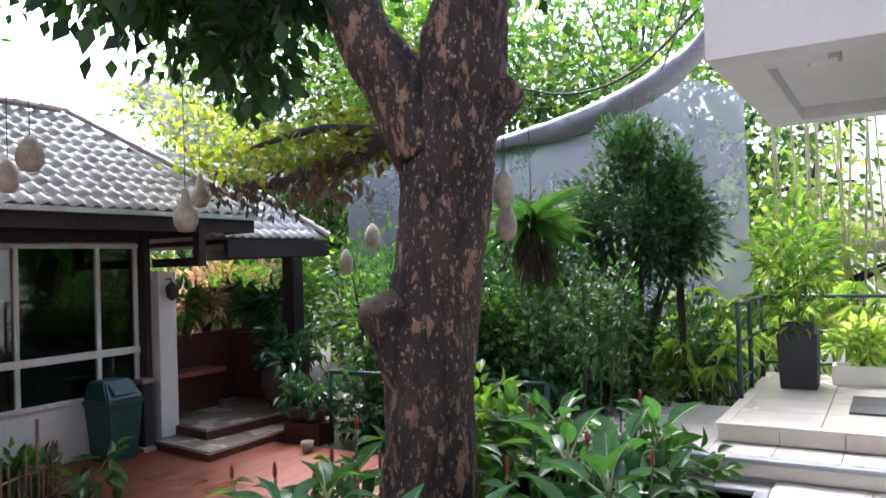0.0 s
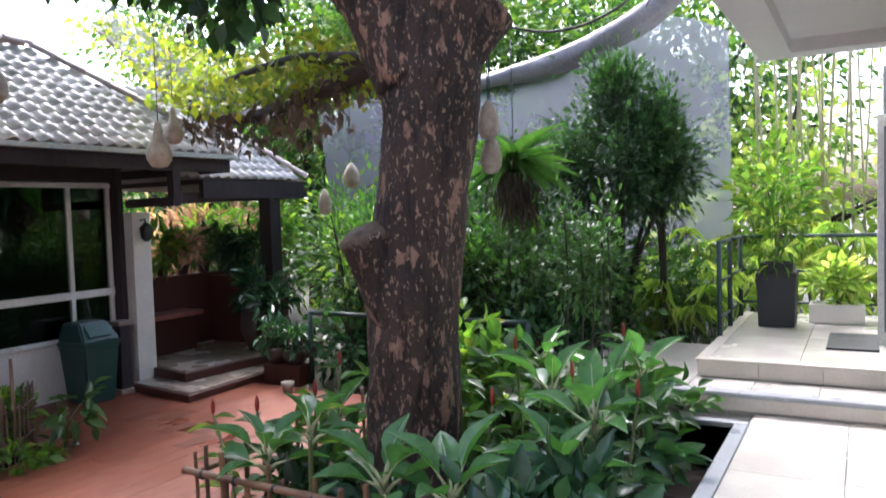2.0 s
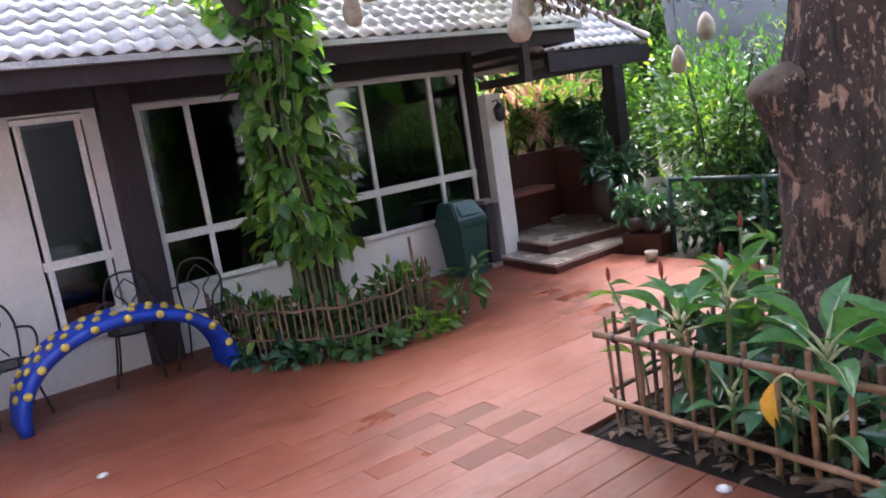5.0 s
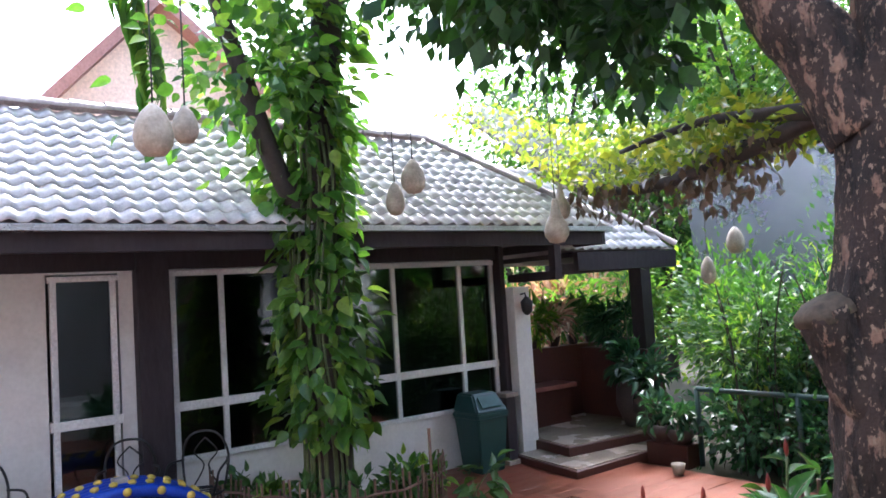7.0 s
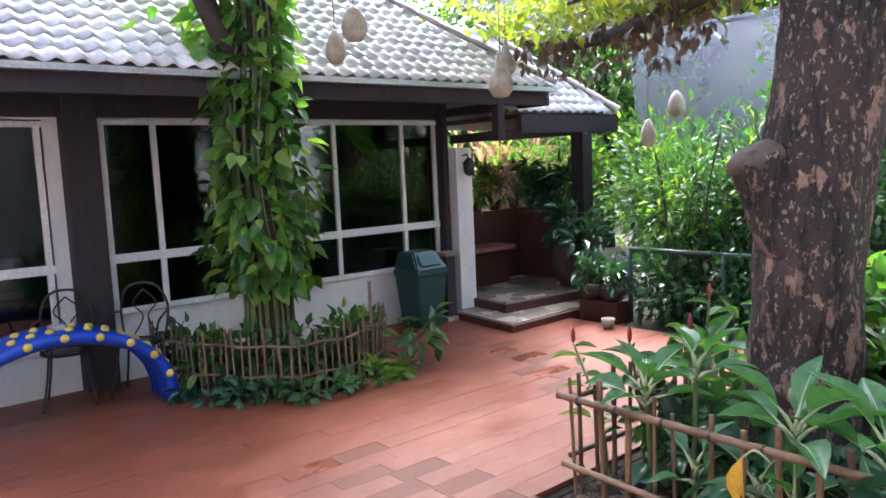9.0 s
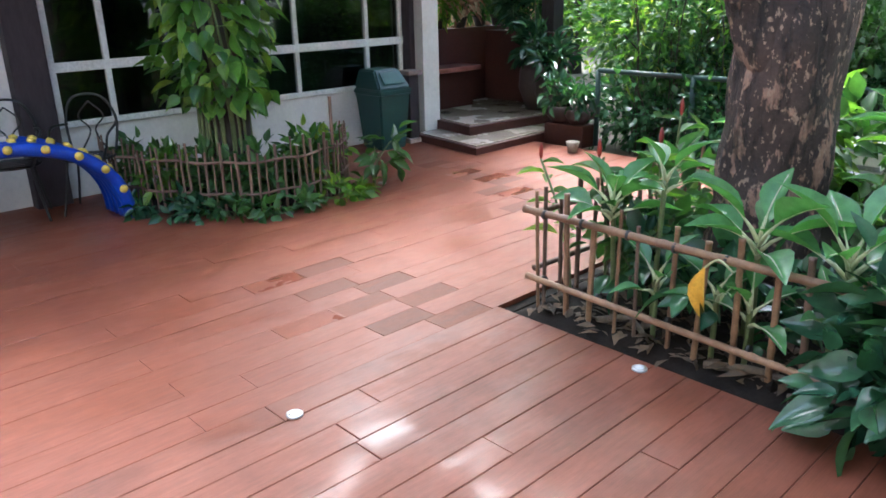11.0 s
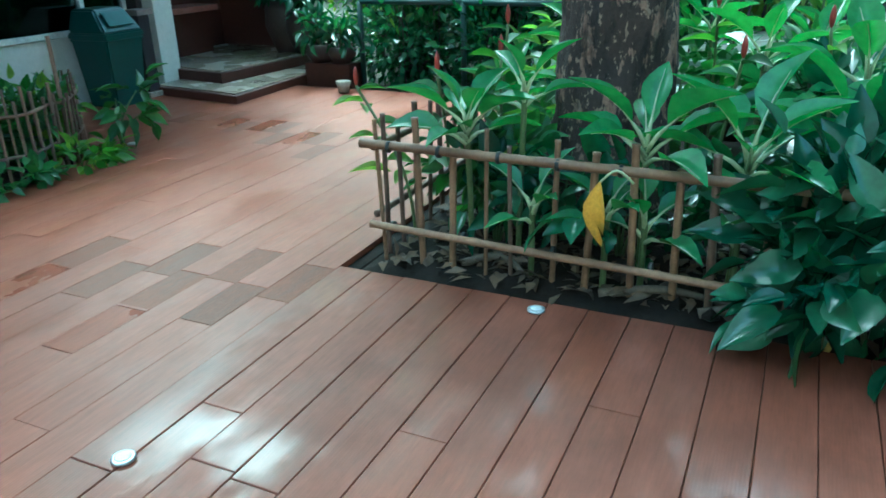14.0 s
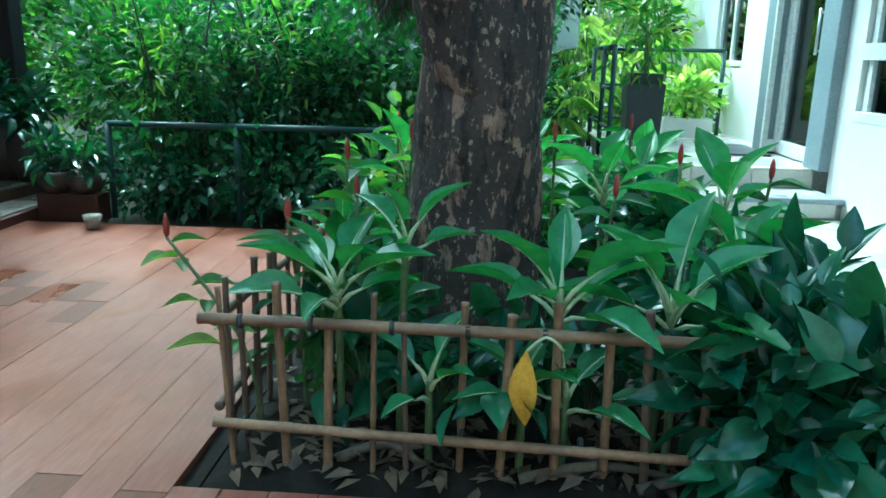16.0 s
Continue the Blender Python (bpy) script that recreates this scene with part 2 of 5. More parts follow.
def deck_material(name, dark, light, low=0.2, high=0.4, wear=0.9, coat=0.4):
    """Painted ribbed deck boards, wet in places."""
    m, n, l, b = material(name)
    a = noise_node(n, l, 0.55, 4)
    g = noise_node(n, l, 9, 5, 0.7, (6, 0.7, 1))
    puddle = noise_node(n, l, 2.1, 4, 0.6, (1.6, 0.8, 1))
    info = n.new("ShaderNodeObjectInfo")
    stain = noise_node(n, l, 2.6, 5, 0.65)
    col = ramp(n, l, a, [(0.3, dark), (0.65, light)])
    col = mixed(n, l, 1.0, col, ramp(n, l, stain, [(0.28, (wear,) * 3), (0.62, (1.04, 1.04, 1.04))]), "MULTIPLY")
    col = mixed(n, l, 1.0, col, ramp(n, l, g, [(0.25, (0.7, 0.68, 0.66)), (0.75, (1.12, 1.12, 1.12))]), "MULTIPLY")
    col = mixed(n, l, 1.0, col, ramp(n, l, info.outputs["Random"], [(0, (0.97, 0.97, 0.97)), (1, (1.02, 1.02, 1.02))]), "MULTIPLY")
    l.new(col, b.inputs["Base Color"])
    l.new(ramp(n, l, puddle, [(0.36, (low,) * 3), (0.56, (high,) * 3)]), b.inputs["Roughness"])
    b.inputs["Specular IOR Level"].default_value = 0.3
    l.new(ramp(n, l, puddle, [(0.38, (coat,) * 3), (0.47, (0.0,) * 3)]), b.inputs["Coat Weight"])
    b.inputs["Coat Roughness"].default_value = low * 0.5
    geo = n.new("ShaderNodeNewGeometry")
    wave = n.new("ShaderNodeTexWave")
    wave.wave_type, wave.bands_direction = "BANDS", "X"
    wave.inputs["Scale"].default_value = 32
    l.new(geo.outputs["Position"], wave.inputs["Vector"])
    h = mixed(n, l, 0.5, wave.outputs["Fac"], g)
    bumped(n, l, b, h, 0.1, 0.003)
    return m


def bark_material(name):
    """Flaking bark: dark brown with lighter shed patches."""
    m, n, l, b = material(name)
    coarse = noise_node(n, l, 2.2, 3)
    patch = noise_node(n, l, 11, 4, 0.6, (1, 1, 0.45))
    fine = noise_node(n, l, 45, 5, 0.7)
    col = ramp(n, l, coarse, [(0.3, (0.02, 0.0125, 0.0105)), (0.7, (0.06, 0.036, 0.027))])
    shed = ramp(n, l, patch, [(0.56, (0, 0, 0)), (0.6, (1, 1, 1))])
    col = mixed(n, l, shed, col, (0.25, 0.15, 0.105))
    fleck = ramp(n, l, noise_node(n, l, 34, 4, 0.6, (1, 1, 0.6)), [(0.58, (0, 0, 0)), (0.63, (1, 1, 1))])
    col = mixed(n, l, fleck, col, (0.27, 0.19, 0.135))
    crack = ramp(n, l, noise_node(n, l, 11, 5, 0.7, (1, 1, 0.22)), [(0.36, (0.25, 0.25, 0.25)), (0.48, (1, 1, 1))])
    col = mixed(n, l, 1.0, col, crack, "MULTIPLY")
    col = mixed(n, l, 1.0, col, ramp(n, l, fine, [(0.3, (0.6, 0.6, 0.6)), (0.7, (1.2, 1.2, 1.2))]), "MULTIPLY")
    l.new(col, b.inputs["Base Color"])
    b.inputs["Roughness"].default_value = 0.75
    h = mixed(n, l, 0.5, mixed(n, l, 0.4, fine, shed), crack)
    bumped(n, l, b, h, 1.0, 0.03)
    return m


def net_material(name):
    m, n, l, b = material(name)
    clear = n.new("ShaderNodeBsdfTransparent")
    cloth = n.new("ShaderNodeBsdfTranslucent")
    cloth.inputs["Color"].default_value = (0.2, 0.22, 0.28, 1)
    b.inputs["Base Color"].default_value = (0.09, 0.1, 0.125, 1)
    b.inputs["Roughness"].default_value = 0.8
    half = n.new("ShaderNodeMixShader")
    half.inputs["Fac"].default_value = 0.5
    l.new(b.outputs["BSDF"], half.inputs[1])
    l.new(cloth.outputs["BSDF"], half.inputs[2])
    mx = n.new("ShaderNodeMixShader")
    g = noise_node(n, l, 1.6, 3)
    l.new(ramp(n, l, g, [(0.3, (0.6,) * 3), (0.7, (0.72,) * 3)]), mx.inputs["Fac"])
    l.new(clear.outputs["BSDF"], mx.inputs[1])
    l.new(half.outputs["Shader"], mx.inputs[2])
    l.new(mx.outputs["Shader"], n["Material Output"].inputs["Surface"])
    return m


DECK = deck_material("deck_paint", (0.145, 0.042, 0.0225), (0.212, 0.065, 0.0345), 0.34, 0.5, 0.94)
DECK_WET = deck_material("deck_wet_board", (0.15, 0.047, 0.027), (0.21, 0.066, 0.037), 0.2, 0.32, 0.92)
DECK_DARK = surface("deck_bare_board", (0.1, 0.033, 0.018), (0.15, 0.05, 0.027), (0.45, 0.6), 3, 30, 0.2, stretch=(4, 0.6, 1), object_random=0.1)
DECK_OLD = deck_material("deck_worn_board", (0.132, 0.044, 0.026), (0.21, 0.07, 0.04), 0.28, 0.55, 0.68, 0.26)
WHITE = surface("white_render", (0.6, 0.59, 0.57), (0.7, 0.69, 0.67), (0.6, 0.75), 0.9, 30, 0.06, grain=0.04)
PLAIN_GREY = surface("plain_grey_wall", (0.2, 0.2, 0.19), (0.27, 0.27, 0.26), (0.7, 0.85), 1.0, 26, 0.08, grain=0.07)
HOUSE_WHITE = surface("old_white_wall", (0.55, 0.54, 0.51), (0.72, 0.71, 0.68), (0.6, 0.8), 1.1, 26, 0.08, grain=0.07)
TILE = surface("cream_floor_tile", (0.44, 0.42, 0.39), (0.56, 0.54, 0.5), (0.12, 0.34), 1.1, 40, 0.02, object_random=0.05, grain=0.06)
RISER = surface("cream_riser_tile", (0.46, 0.43, 0.38), (0.58, 0.55, 0.5), (0.3, 0.5), 2, 40, 0.06, object_random=0.05, grain=0.08)
GROUT = surface("grout", (0.3, 0.29, 0.27), (0.4, 0.39, 0.36), (0.7, 0.9), 3, 40)
KERB = surface("blue_grey_granite", (0.22, 0.245, 0.275), (0.33, 0.355, 0.385), (0.25, 0.45), 3, 120, 0.1)
GREY_POST = surface("blue_grey_column", (0.17, 0.2, 0.23), (0.23, 0.26, 0.29), (0.4, 0.5), 2, 60, 0.05)
WOOD = surface("dark_stained_timber", (0.028, 0.023, 0.027), (0.048, 0.04, 0.045), (0.5, 0.7), 2, 30, 0.25, stretch=(1, 1, 0.25))
DECK_DARK.node_tree.nodes["Principled BSDF"].inputs["Specular IOR Level"].default_value = 0.2
WOOD.node_tree.nodes["Principled BSDF"].inputs["Specular IOR Level"].default_value = 0.2
RED_WALL = surface("dark_red_plaster", (0.05, 0.016, 0.012), (0.085, 0.028, 0.02), (0.45, 0.65), 1.6, 30, 0.15)
PORCH = surface("porch_floor_tile", (0.26, 0.22, 0.18), (0.38, 0.33, 0.28), (0.15, 0.35), 2, 35, 0.06)
FRAME_WHITE = surface("white_window_frame", (0.6, 0.61, 0.6), (0.75, 0.76, 0.75), (0.35, 0.5), 2, 40, 0.05)
# tile colour raised towards white to carry the sky's glare on wet tiles
ROOF = surface("glare_paled_roof_tile", (0.54, 0.52, 0.52), (0.74, 0.72, 0.72), (0.2, 0.38), 3, 40, 0.2, object_random=0.14)
RIDGE = surface("ridge_tile", (0.25, 0.21, 0.2), (0.36, 0.31, 0.3), (0.35, 0.5), 3, 40, 0.2, object_random=0.1)
METAL = surface("gutter_metal", (0.45, 0.46, 0.48), (0.6, 0.61, 0.62), (0.25, 0.4), 3, 40, 0.05, 0.7)
GLASS = glass_material("tinted_glass", (0.3, 0.38, 0.37))
DARK_ROOM = surface("dim_room_paint", (0.2, 0.23, 0.23), (0.3, 0.32, 0.32), (0.7, 0.9), 0.8, 10, 0.05)
BARK = bark_material("flaking_bark")
PALE_CANE = surface("pale_green_cane", (0.3, 0.3, 0.17), (0.45, 0.43, 0.27), (0.4, 0.6), 4, 50, 0.1)
DARK_BARK = surface("dark_branch_bark", (0.02, 0.017, 0.014), (0.05, 0.04, 0.032), (0.7, 0.9), 5, 40, 0.5)
STUB = surface("sawn_stub", (0.04, 0.03, 0.023), (0.17, 0.13, 0.09), (0.7, 0.9), 8, 50, 0.4)
BAMBOO = surface("aged_bamboo", (0.11, 0.056, 0.03), (0.28, 0.165, 0.088), (0.4, 0.6), 4, 50, 0.15, object_random=0.18)
BAMBOO_OLD = surface("dark_aged_bamboo", (0.085, 0.05, 0.036), (0.19, 0.12, 0.082), (0.5, 0.7), 4, 50, 0.2, object_random=0.2)
SOIL = surface("wet_soil", (0.006, 0.005, 0.004), (0.022, 0.016, 0.012), (0.75, 0.95), 6, 50, 0.6)
SOIL.node_tree.nodes["Principled BSDF"].inputs["Specular IOR Level"].default_value = 0.15
GROUND = surface("shaded_ground", (0.035, 0.035, 0.02), (0.09, 0.08, 0.05), (0.7, 0.9), 0.8, 12, 0.4)
BIN = surface("dark_green_plastic", (0.008, 0.045, 0.042), (0.014, 0.065, 0.058), (0.35, 0.5), 3, 60, 0.05)
BLUE = surface("blue_rubber", (0.006, 0.035, 0.33), (0.01, 0.06, 0.45), (0.35, 0.5), 4, 60, 0.1)
YELLOW = surface("yellow_stud", (0.55, 0.4, 0.05), (0.7, 0.52, 0.1), (0.4, 0.5), 6, 60, 0.05)
IRON = surface("black_iron", (0.01, 0.012, 0.012), (0.025, 0.027, 0.027), (0.4, 0.6), 6, 60, 0.1)
GREEN_IRON = surface("dark_green_iron", (0.008, 0.03, 0.03), (0.015, 0.05, 0.048), (0.4, 0.55), 6, 60, 0.1)
PLANTER = surface("charcoal_planter", (0.014, 0.017, 0.022), (0.03, 0.034, 0.04), (0.45, 0.65), 3, 50, 0.15)
GOURD = surface("grey_beige_gourd", (0.26, 0.22, 0.17), (0.5, 0.45, 0.37), (0.6, 0.8), 9, 60, 0.25, object_random=0.12)
ROLL = surface("grey_tarpaulin", (0.2, 0.2, 0.24), (0.33, 0.33, 0.38), (0.45, 0.6), 2.5, 30, 0.2)
NET = net_material("shade_net")
CLAY = surface("dark_clay_pot", (0.03, 0.02, 0.018), (0.07, 0.045, 0.04), (0.5, 0.7), 4, 40, 0.15)
STEM = surface("green_stem", (0.07, 0.1, 0.03), (0.13, 0.16, 0.06), (0.4, 0.6), 8, 50, 0.1)
PALE_STEM = surface("pale_leaf_stalk", (0.34, 0.4, 0.2), (0.5, 0.54, 0.32), (0.35, 0.5), 8, 50, 0.05)
RED_FLOWER = surface("red_cone_flower", (0.16, 0.018, 0.014), (0.32, 0.04, 0.022), (0.4, 0.5), 14, 60, 0.3)
PEACH = surface("peach_gable_wall", (0.72, 0.54, 0.4), (0.8, 0.64, 0.5), (0.6, 0.8), 1, 20, 0.1)
L_DARK = foliage("dark_wet_leaf", (0.018, 0.058, 0.034), (0.052, 0.125, 0.06), 0.17, 0.24)
L_MID = foliage("garden_leaf", (0.025, 0.075, 0.02), (0.065, 0.15, 0.04), 0.42, 0.35)
# brighter leaf green, with sunlight put into its colour
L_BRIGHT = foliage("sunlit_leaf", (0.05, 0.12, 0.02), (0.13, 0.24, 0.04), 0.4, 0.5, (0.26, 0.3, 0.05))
L_FAR = foliage("far_leaf", (0.025, 0.07, 0.02), (0.08, 0.165, 0.038), 0.45, 0.55, (0.22, 0.27, 0.07))
L_YELLOW = foliage("yellowing_vine_leaf", (0.09, 0.15, 0.025), (0.24, 0.27, 0.035), 0.4, 0.5, (0.36, 0.3, 0.04))
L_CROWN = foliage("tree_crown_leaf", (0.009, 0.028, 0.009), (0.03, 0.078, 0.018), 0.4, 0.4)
L_VINE = foliage("heart_vine_leaf", (0.035, 0.1, 0.024), (0.12, 0.25, 0.045), 0.3, 0.5, (0.28, 0.4, 0.08))
L_PINK = foliage("pink_red_leaf", (0.28, 0.12, 0.1), (0.6, 0.36, 0.33), 0.4, 0.3, (0.66, 0.56, 0.5))
L_TREE = foliage("dull_tree_leaf", (0.014, 0.045, 0.018), (0.042, 0.1, 0.036), 0.5, 0.3)
# palest green: sunshine beyond the platform is painted into these leaves
L_SUN = foliage("sun_painted_leaf", (0.14, 0.24, 0.06), (0.32, 0.4, 0.12), 0.4, 0.65, (0.5, 0.5, 0.24))


# ---- large structure ----
part("ground", slab([(-400, -400), (400, -400), (400, 400), (-400, 400)], -0.4, -0.14), GROUND)
tagged(bpy.data.objects["ground"], "dark shaded garden ground", "ground", kind="structure")

# deck bed under the boards
deck = tagged(part("floor_deck", boxes(((-13, -5, -0.13), (-3.39, 6.55, -0.03)), ((-3.39, -5, -0.13), (-1.13, 2.78, -0.03))), SOIL),
              "wet red-painted timber deck", "deck", kind="structure")

# terrace of pale tiles with granite edges
terrace = thing("floor_terrace", "cream-tiled terrace with blue-grey stone edging", "terrace", kind="structure")
part("base", boxes(((-0.87, -5, -0.13), (3.2, 5.85, 0.30)), ((-1.12, -5, -0.13), (-0.88, 2.77, 0.14))), GROUT, terrace)
part("step_base", boxes(((-2.95, 6.13, -0.13), (0.1, 8.1, 0.455)), ((-0.87, 5.85, -0.13), (0.1, 6.12, 0.30))), GROUT, terrace)
part("platform_base", boxes(((-1.33, 6.6, 0.456), (0.25, 9.6, 0.605))), GROUT, terrace)
part("side_base", boxes(((-2.95, 5.8, -0.13), (-0.885, 6.12, 0.29))), GROUT, terrace)


def kerb(lo, hi):
    part("kerb", box(lo, hi, 0.012), KERB, terrace, "blue-grey granite edging")


kerb((-0.955, 2.78, 0.285), (-0.855, 5.78, 0.325))
kerb((-0.88, -5, 0.285), (-0.80, 2.775, 0.325))
kerb((-1.145, -5, 0.13), (-1.06, 2.79, 0.165))
kerb((-2.95, 5.785, 0.285), (-0.86, 5.86, 0.325))
kerb((-2.95, 6.07, 0.435), (0.1, 6.2, 0.475))
part("kerb_wall", box((-0.955, 2.795, -0.1), (-0.885, 5.78, 0.284), 0.004), RISER, terrace)
part("kerb_wall", box((-2.95, 5.8, -0.1), (-0.96, 5.84, 0.284), 0.004), RISER, terrace)
for lo, hi in (((-0.885, -5, 0.165), (-0.872, 2.77, 0.284)), ((-1.135, -5, -0.05), (-1.122, 2.77, 0.129)),
               ((-1.13, 2.772, -0.05), (-0.885, 2.785, 0.16)), ((-2.95, 6.105, 0.33), (0.05, 6.128, 0.434))):
    part("riser", box(lo, hi, 0.003), RISER, terrace)
# upper platform: front and side facing tiles
for k in range(3):
    part("riser", box((-1.345 + k * 0.468, 6.572, 0.476), (-0.883 + k * 0.468, 6.598, 0.6), 0.003), RISER, terrace)
for k in range(3):
    part("riser", box((-1.36, 6.6 + k * 0.56, 0.476), (-1.335, 7.155 + k * 0.56, 0.6), 0.003), RISER, terrace)
part("platform_edge", box((-1.37, 6.56, 0.601), (0.05, 6.65, 0.624), 0.006), RISER, terrace)
part("platform_edge", box((-1.37, 6.653, 0.601), (-1.27, 9.6, 0.624), 0.006), RISER, terrace)

# white building: walls, pilasters, overhang
bm = boxes(((0.1, 4.2, -0.1), (0.3, 4.4, 3.05)), ((0.1, 4.4, -0.1), (0.3, 6.15, 1.03)), ((0.1, 4.4, 2.4), (0.3, 6.15, 3.05)),
           ((0.1, 6.15, -0.1), (0.3, 6.42, 3.05)), ((0.15, 6.72, 2.62), (0.3, 7.6, 3.05)),
           ((0.25, 7.95, -0.1), (0.45, 9.3, 3.05)), ((0.25, 9.3, -0.1), (0.45, 10.4, 1.35)), ((0.25, 9.3, 2.5), (0.45, 10.4, 3.05)), ((0.25, 10.4, -0.1), (0.45, 13, 3.05)),
           ((0.25, 6.82, 3.05), (0.45, 13, 6.2)))
tagged(part("wall_east", bm, WHITE), "smooth white painted wall of the building", "wall", kind="structure")
# unseen walls behind the camera, added to hold back sky light
tagged(part("wall_sky_block", boxes(((2.9, -5, -0.1), (3.2, 4.2, 7.5)), ((-13, -5.3, -0.1), (3.2, -5, 12.5))), PLAIN_GREY), "unseen grey wall added to block sky light", "wall", kind="structure")
overhang = thing("ceiling_overhang", "white overhang of the upper storey", "overhang", kind="structure")
part("fascia", box((-0.87, 4.2, 3.06), (3.2, 4.45, 3.46), 0.006), WHITE, overhang)
part("side_beam", box((-0.87, 4.452, 3.06), (-0.62, 6.8, 3.46), 0.006), WHITE, overhang)
part("rear_beam", box((-0.618, 6.55, 3.06), (3.2, 6.8, 3.46), 0.006), WHITE, overhang)
part("soffit", box((-0.618, 4.452, 3.16), (3.2, 6.548, 3.3)), WHITE, overhang)
part("stiffener", box((-0.618, 4.453, 3.06), (-0.3, 4.62, 3.158), 0.004), WHITE, overhang)
part("upper_wall", box((-0.87, 4.235, 3.475), (3.2, 6.8, 6.2)), WHITE, overhang)
soffit_light = thing("soffit_light", "small square box light under the white overhang", "light", (-0.34, 4.75, 3.16))
part("housing", box((-0.09, -0.09, -0.07), (0.09, 0.09, 0.0), 0.01), surface("beige_lamp_box", (0.4, 0.33, 0.27), (0.5, 0.42, 0.35)), soffit_light)
part("diffuser", box((-0.07, -0.07, -0.078), (0.07, 0.07, -0.071), 0.002), FRAME_WHITE, soffit_light)
for y0, y1 in ((6.42, 6.72), (7.6, 7.95)):
    tagged(part("column", box((0.02, y0, 0.624), (0.24, y1, 3.05), 0.01), GREY_POST), "blue-grey clad column beside the glass door", "column", group="door columns", kind="structure")

door = thing("door_1", "white-framed glass door, standing ajar", "door", (0.1, 7.58, 0.63), kind="structure", turn=0)
part("door_frame", boxes(((0, -0.86, 0), (0.06, -0.79, 2.0)), ((0, -0.09, 0), (0.06, -0.0, 2.0)), ((0, -0.79, 1.92), (0.06, -0.09, 2.0)), ((0, -0.79, 0), (0.06, -0.09, 0.12)), bevel=0.006), FRAME_WHITE, door)
part("pane", box((0.025, -0.79, 0.12), (0.035, -0.09, 1.92)), GLASS, door)
part("door_handle", tubes("handle", [([(-0.05, -0.73, 0.85), (-0.05, -0.73, 1.2)], 0.012), ([(0, -0.73, 0.88), (-0.05, -0.73, 0.88)], 0.008), ([(0, -0.73, 1.17), (-0.05, -0.73, 1.17)], 0.008)], 8), METAL, door, "long metal pull handle")
part("leaf_frame", boxes(((-0.13, -0.02, 0.01), (-0.08, 0.02, 2.0)), ((-0.02, -0.02, 0.01), (0.0, 0.02, 2.0)), ((-0.08, -0.02, 0.01), (-0.02, 0.02, 0.12)), ((-0.08, -0.02, 1.9), (-0.02, 0.02, 2.0)), bevel=0.005), FRAME_WHITE, door)
mat_ob = thing("door_mat", "dark grey doormat on the cream platform", "doormat", (-0.22, 7.72, 0.625))
part("rubber_pad", box((-0.2, -0.42, 0), (0.2, 0.42, 0.018), 0.006), PLANTER, mat_ob)


def framed_window(name, label, x, ys, zs, depth=0.07, bar=0.05, sides=1, rails=None, glass=GLASS):
    """A window in a wall across x: bars at each y in ys and each z in zs, panes between."""
    w = thing(name, label, "window", (x, ys[0], zs[0]), kind="structure")
    bm = bmesh.new()
    y0, y1, z0, z1 = ys[0], ys[-1], zs[0], zs[-1]
    for i, z in enumerate(zs):
        t = bar * (1.6 if 0 < i < len(zs) - 1 else 1)
        add_box(bm, (-depth / 2 * sides - 0.04, -bar, z - z0 - t / 2), (depth / 2, y1 - y0 + bar, z - z0 + t / 2), 0.005)
    for y in ys:
        for za, zb in zip(zs, zs[1:]):
            add_box(bm, (-depth / 2, y - y0 - bar / 2, za - z0 + bar * 0.5), (depth / 2 - 0.004, y - y0 + bar / 2, zb - z0 - bar * 0.5), 0.004)
    part("window_frame", bm, FRAME_WHITE, w)
    for ya, yb in zip(ys, ys[1:]):
        for za, zb in zip(zs, zs[1:]):
            pane = part("pane", box((-0.004, ya - y0 + bar / 2, za - z0 + bar / 2), (0.004, yb - y0 - bar / 2, zb - z0 - bar / 2)), glass, w)
            pane.visible_shadow = False
    return w


framed_window("window_1", "white-framed window in the white building", 0.17, [4.44, 5.27, 6.1], [1.06, 1.5, 2.36], bar=0.07)
framed_window("window_2", "white-framed window with tinted glass beyond the door", 0.32, [9.35, 9.85, 10.35], [1.4, 2.48], bar=0.06)
tagged(part("room_east", boxes(((0.3, 4.2, 0.5), (3.2, 13, 0.6)), ((3.1, 4.2, 0.6), (3.2, 13, 3.05)), ((0.46, 6.82, 3.06), (3.2, 13, 3.2))), DARK_ROOM), "dim room behind the glass", "room", kind="structure")

# ---- tiled house across the deck ----
F = -7.74
bm = boxes(((F - 0.2, -5, -0.1), (F, 0.93, 2.55)), ((F - 0.2, 0.93, 2.35), (F, 1.5, 2.55)), ((F - 0.2, 0.93, -0.1), (F, 1.5, 0.38)), ((F - 0.2, 1.5, -0.1), (F, 1.93, 2.55)),
           ((F - 0.2, 1.93, -0.1), (F, 5.79, 0.61)), ((F - 0.2, 1.93, 2.36), (F, 5.79, 2.55)), ((F - 0.2, 5.79, -0.1), (F, 5.88, 2.55)))
tagged(part("wall_house", bm, HOUSE_WHITE), "off-white rendered house wall under the eaves", "wall", kind="structure")
tagged(part("wall_room", boxes(((-11.2, -5, -0.1), (-11, 5.88, 2.55)), ((-11, 5.79, -0.1), (F - 0.2, 5.88, 2.55)), ((-11, -5, -0.1), (F - 0.2, -4.9, 2.55)), ((-11, -5, 2.42), (F - 0.2, 5.79, 2.55))), DARK_ROOM), "dim room walls behind the tinted windows", "wall", kind="structure")
tagged(part("floor_room", box((-11, -4.9, -0.1), (F - 0.2, 5.79, 0.02)), DARK_ROOM), "dim room floor", "floor", kind="structure")
